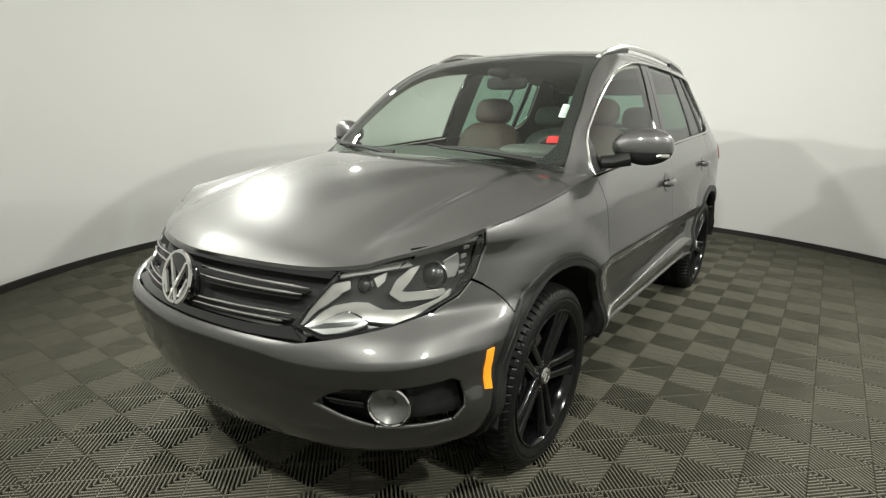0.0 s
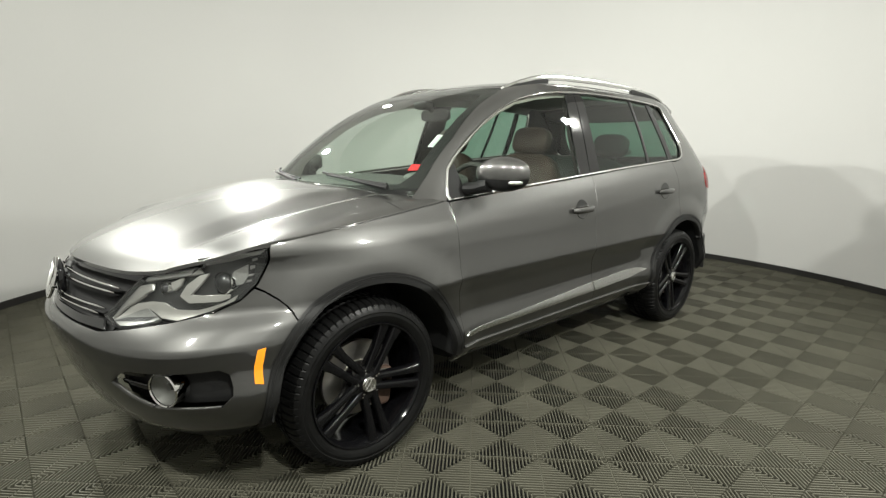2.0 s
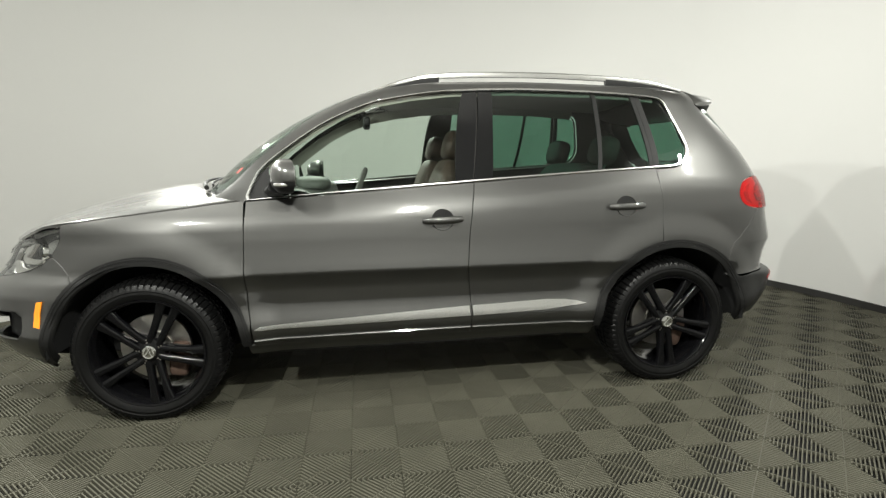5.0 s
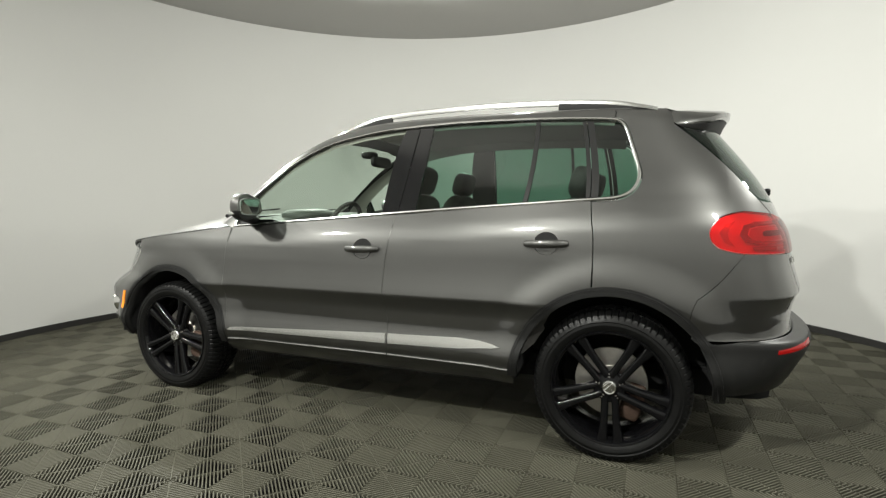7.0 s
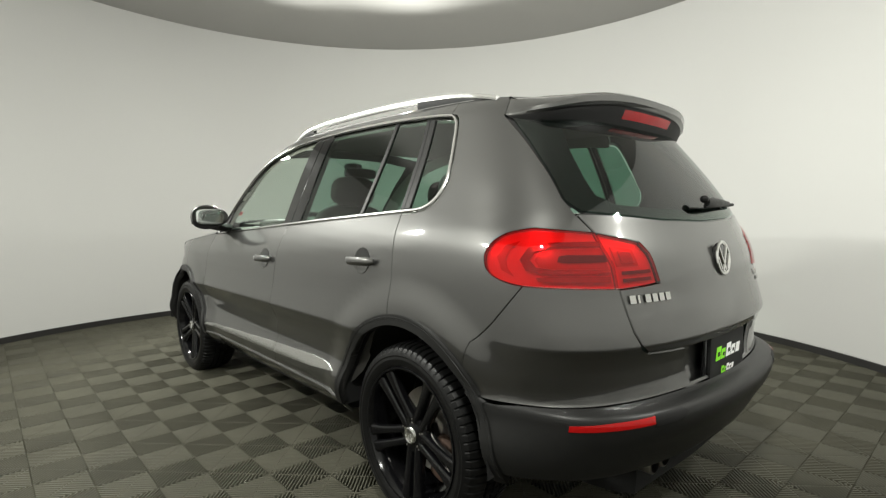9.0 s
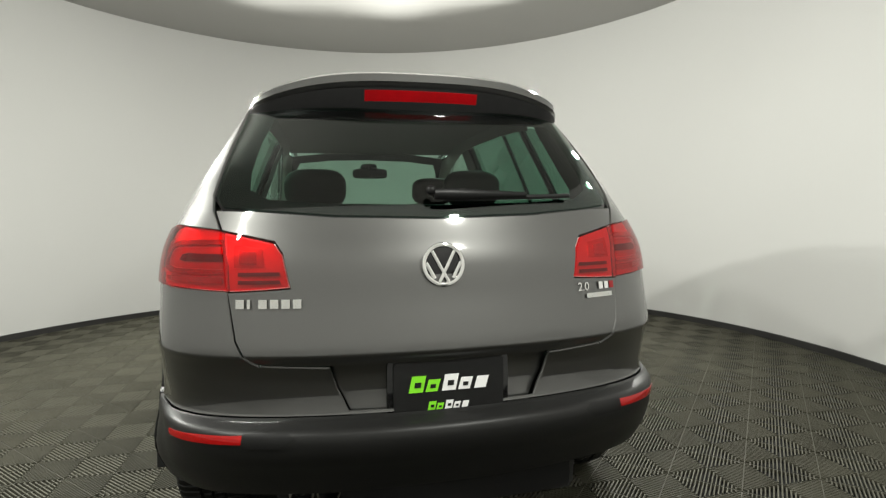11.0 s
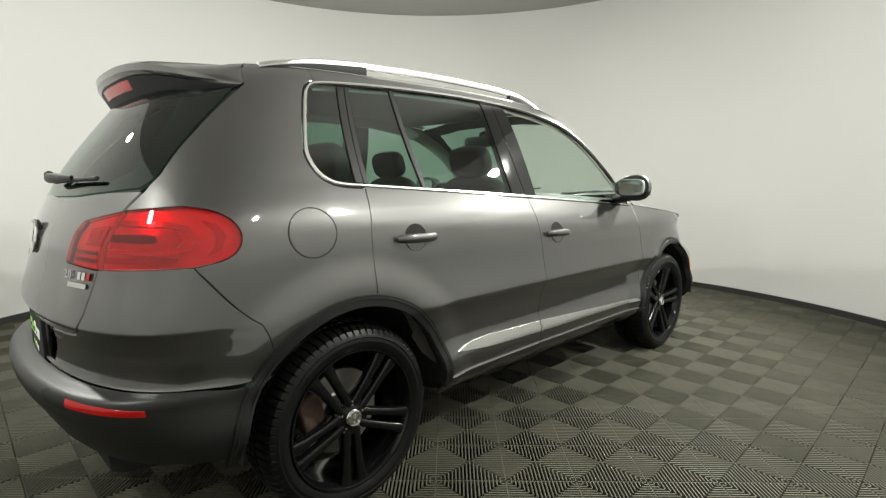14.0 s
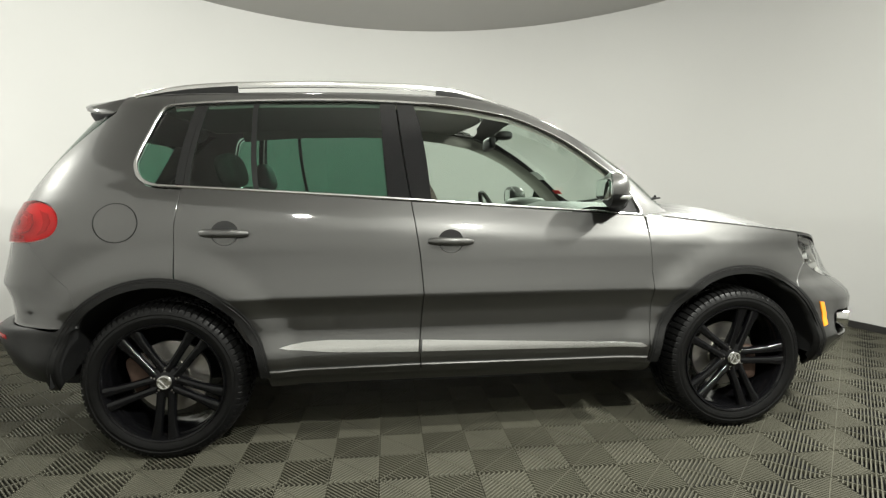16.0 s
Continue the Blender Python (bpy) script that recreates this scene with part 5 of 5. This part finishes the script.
pair("inner_rail", [xs(*[(x, z - 0.012) for x, z in CHROME_TOP], (-1.285, 1.592), (-0.9, 1.606), (-0.5, 1.612), (-0.1, 1.604), (0.06, 1.588)) + fs((0.535, 1.56), (0.560, 1.47), (0.600, 1.30), (0.640, 1.15), (0.655, 1.085)) + xs((0.90, 1.045), (0.866, 1.03))],
     LINER, BOTH, "grey inner roof edge trim", upper=True, off=-0.030, gap=0, lip=0)
sheet(lambda w, v: roof_point(w * 0.985, lerp(0.02, 0.97, v)) - Vector((0, 0, 0.028)), 10, 20, "headliner", LINER, car, "pale grey headliner", lip=0.004)
whole("inner_tailgate", [rs((0.0, 0.75), (0.0, 1.12), (0.30, 1.13), (0.58, 1.14), (0.56, 0.80))], TRIM, tailgate, off=-0.03, gap=0, lip=0)
dash_rows = [[Vector((x, y, z + 0.03 * math.cos(y * 2.2))) for x, z in ((1.06, 1.03), (0.85, 1.06), (0.62, 1.065), (0.50, 1.035), (0.46, 0.92), (0.48, 0.80), (0.56, 0.66))] for y in (lerp(-0.70, 0.70, k / 14) for k in range(15))]
part("dashboard", grid_bm(dash_rows), DASH, car, "dark grey dashboard")
part("binnacle", blob((0.60, 0.38, 1.085), (0.12, 0.19, 0.040), 0.7, 0.7), DASH, car)
sw = [[Vector((0.0, 0.185 * math.cos(t) + 0.015 * math.cos(b) * math.cos(t), 0.185 * math.sin(t) + 0.015 * math.cos(b) * math.sin(t))) + Vector((0.015 * math.sin(b), 0, 0)) for b in (math.tau * j / 8 for j in range(8))] for t in (math.tau * k / 32 for k in range(32))]
bm = grid_bm(sw, closed_u=True, closed_v=True)
SWM = Matrix.Translation((0.36, 0.36, 0.985)) @ Matrix.Rotation(math.radians(-22), 4, "Y")
bmesh.ops.transform(bm, matrix=SWM, verts=bm.verts)
swheel = part("steering_wheel", bm, TRIM, car, "black steering wheel")
for t in (0, 180, 270):
    part("wheel_spoke", tube([SWM @ Vector((0.02, 0.03 * math.cos(math.radians(t)), 0.03 * math.sin(math.radians(t)))), SWM @ Vector((0, 0.18 * math.cos(math.radians(t)), 0.18 * math.sin(math.radians(t))))], 0.018, 8), TRIM, swheel)
part("wheel_boss", blob(SWM @ Vector((0.02, 0, 0)), (0.03, 0.06, 0.05), 0.7, 0.7), TRIM, swheel)
part("rear_view_mirror", blob((0.27, 0.0, 1.435), (0.022, 0.125, 0.036), 0.5, 0.5), BLACK, car, "black interior mirror")
part("mirror_stalk", tube([(0.30, 0, 1.46), (0.345, 0, 1.50)], 0.018, 8), BLACK, car)
part("sensor_housing", blob((0.36, 0.0, 1.488), (0.05, 0.06, 0.025), 0.7, 0.7), BLACK, car)


def seat(y, x, base, top, wide, mtl, head):
    s = group("front_seat" if x > -0.6 else "rear_seat", car)
    tilt = Matrix.Rotation(math.radians(-16), 4, "Y")
    part("seat_cushion", blob((x + 0.22, y, base), (0.27, wide, 0.10), 0.5, 0.45), mtl, s, "leather seat cushion")
    part("seat_back", blob((x - 0.09, y, (base + top) / 2 + 0.03), (0.085, wide * 0.95, (top - base) / 2 + 0.03), 0.55, 0.5, m=tilt), mtl, s, "leather seat back")
    for hy in head:
        hr = part("headrest", blob((x - 0.185, y + hy, top + 0.125), (0.055, 0.135, 0.085), 0.65, 0.6, m=tilt), mtl, s, "padded headrest")
        for d in (-0.05, 0.05):
            part("headrest_post", tube([(x - 0.165, y + hy + d, top - 0.02), (x - 0.18, y + hy + d, top + 0.08)], 0.006, 6), CHROME, hr)
    return s


for y in (0.36, -0.36):
    seat(y, -0.02, 0.56, 1.16, 0.255, LEATHER, (0.0,))
seat(0.0, -0.93, 0.58, 1.13, 0.60, TRIM, (0.36, -0.36))
# paper slip on the windscreen and a red card on the dashboard
c = [on_screen(y, z, -0.016) for y, z in ((0.572, 1.266), (0.655, 1.258), (0.640, 1.312), (0.558, 1.322))]
slip = part("paper_slip", slab(c, 0.001), PAPER, None, smooth=False)
tagged(slip, "white printed paper slip stuck inside the windscreen", "paper")
for k in range(5):
    z = 1.268 + 0.009 * k
    part("print_bar", slab([on_screen(y, zz, -0.0145) for y, zz in ((0.577, z + 0.004), (0.626 - 0.02 * (k % 2), z + 0.001), (0.626 - 0.02 * (k % 2), z + 0.004), (0.577, z + 0.007))], 0.0004), PRINTGREY, slip, smooth=False)
card = part("red_card", slab([on_screen(y, z, -0.018) for y, z in ((0.582, 1.162), (0.628, 1.162), (0.625, 1.188), (0.579, 1.188))], 0.002), REDCARD, None, smooth=False)
tagged(card, "small plain red card leaning inside the windscreen", "card")

# ---- floor of ribbed interlocking tiles, last because it has many pieces ----
floor = link_mesh("floor", [(-4.6, -4.6, -0.05), (4.6, -4.6, -0.05), (4.6, 4.6, -0.05), (-4.6, 4.6, -0.05),
                            (-4.6, -4.6, -0.021), (4.6, -4.6, -0.021), (4.6, 4.6, -0.021), (-4.6, 4.6, -0.021)],
                  [(3, 2, 1, 0), (4, 5, 6, 7), (0, 1, 5, 4), (1, 2, 6, 5), (2, 3, 7, 6), (3, 0, 4, 7)], SUBFLOOR)
tagged(floor, "grey ribbed interlocking plastic floor tiles in checkered rib directions", "floor", kind="structure")
SQ, FX, FY = 0.1975, 0.0, 0.077


def tile_mesh():
    """Four squares of slanted ribs, the direction turning from square to square, each cut through its middle by a sunken cross rib."""
    v, f = [], []
    pitch, wide, deep, h = 0.0147, 0.0057, 0.016, SQ / 2
    r2 = math.sqrt(0.5)
    half = h * math.sqrt(2)

    def bar(cx, cy, dx, dy, off, w, top, s0, s1, chamfer=0.0009):
        """A rib along (dx, dy) from s0 to s1, with softened upper edges."""
        nx, ny = -dy, dx
        k = len(v)
        for s in (s0, s1):
            for o, z in ((-w / 2, top - deep), (-w / 2, top - chamfer), (-w / 2 + chamfer, top), (w / 2 - chamfer, top), (w / 2, top - chamfer), (w / 2, top - deep)):
                v.append((cx + dx * s + nx * (off + o), cy + dy * s + ny * (off + o), z))
        for m in range(5):
            f.append((k + m, k + m + 1, k + 7 + m, k + 6 + m))
        f.extend([(k, k + 5, k + 4, k + 3, k + 2, k + 1), (k + 6, k + 7, k + 8, k + 9, k + 10, k + 11)])

    for i in (0, 1):
        for j in (0, 1):
            cx, cy = (i - 0.5) * SQ, (j - 0.5) * SQ
            # ribs run along (1, 1) in two squares and along (1, -1) in the others
            dx, dy = (r2, r2) if (i + j) % 2 == 0 else (r2, -r2)
            count = int(half / pitch)
            for q in range(-count, count + 1):
                reach = half - abs(q * pitch) - wide / 2
                if reach > 0.006:
                    bar(cx, cy, dx, dy, q * pitch, wide, 0.0, 0.0022, reach)
                    bar(cx, cy, dx, dy, q * pitch, wide, 0.0, -reach, -0.0022)
            bar(cx, cy, -dy, dx, 0.0, 0.0050, -0.0030, -half + 0.004, half - 0.004)
    me = bpy.data.meshes.new("tile")
    me.from_pydata(v, [], f)
    me.update()
    me.materials.append(TILE)
    return me


tile = tile_mesh()
for i in range(-11, 12):
    for j in range(-11, 12):
        # centre on a lattice corner of odd parity so that the pattern runs on from tile to tile
        x, y = FX + 2 * SQ * i, FY + SQ + 2 * SQ * j
        if math.hypot(x - CX, y - CY) < RX + 0.2:
            t = new("tile", tile)
            t.parent = floor
            t.location = (x, y, 0)
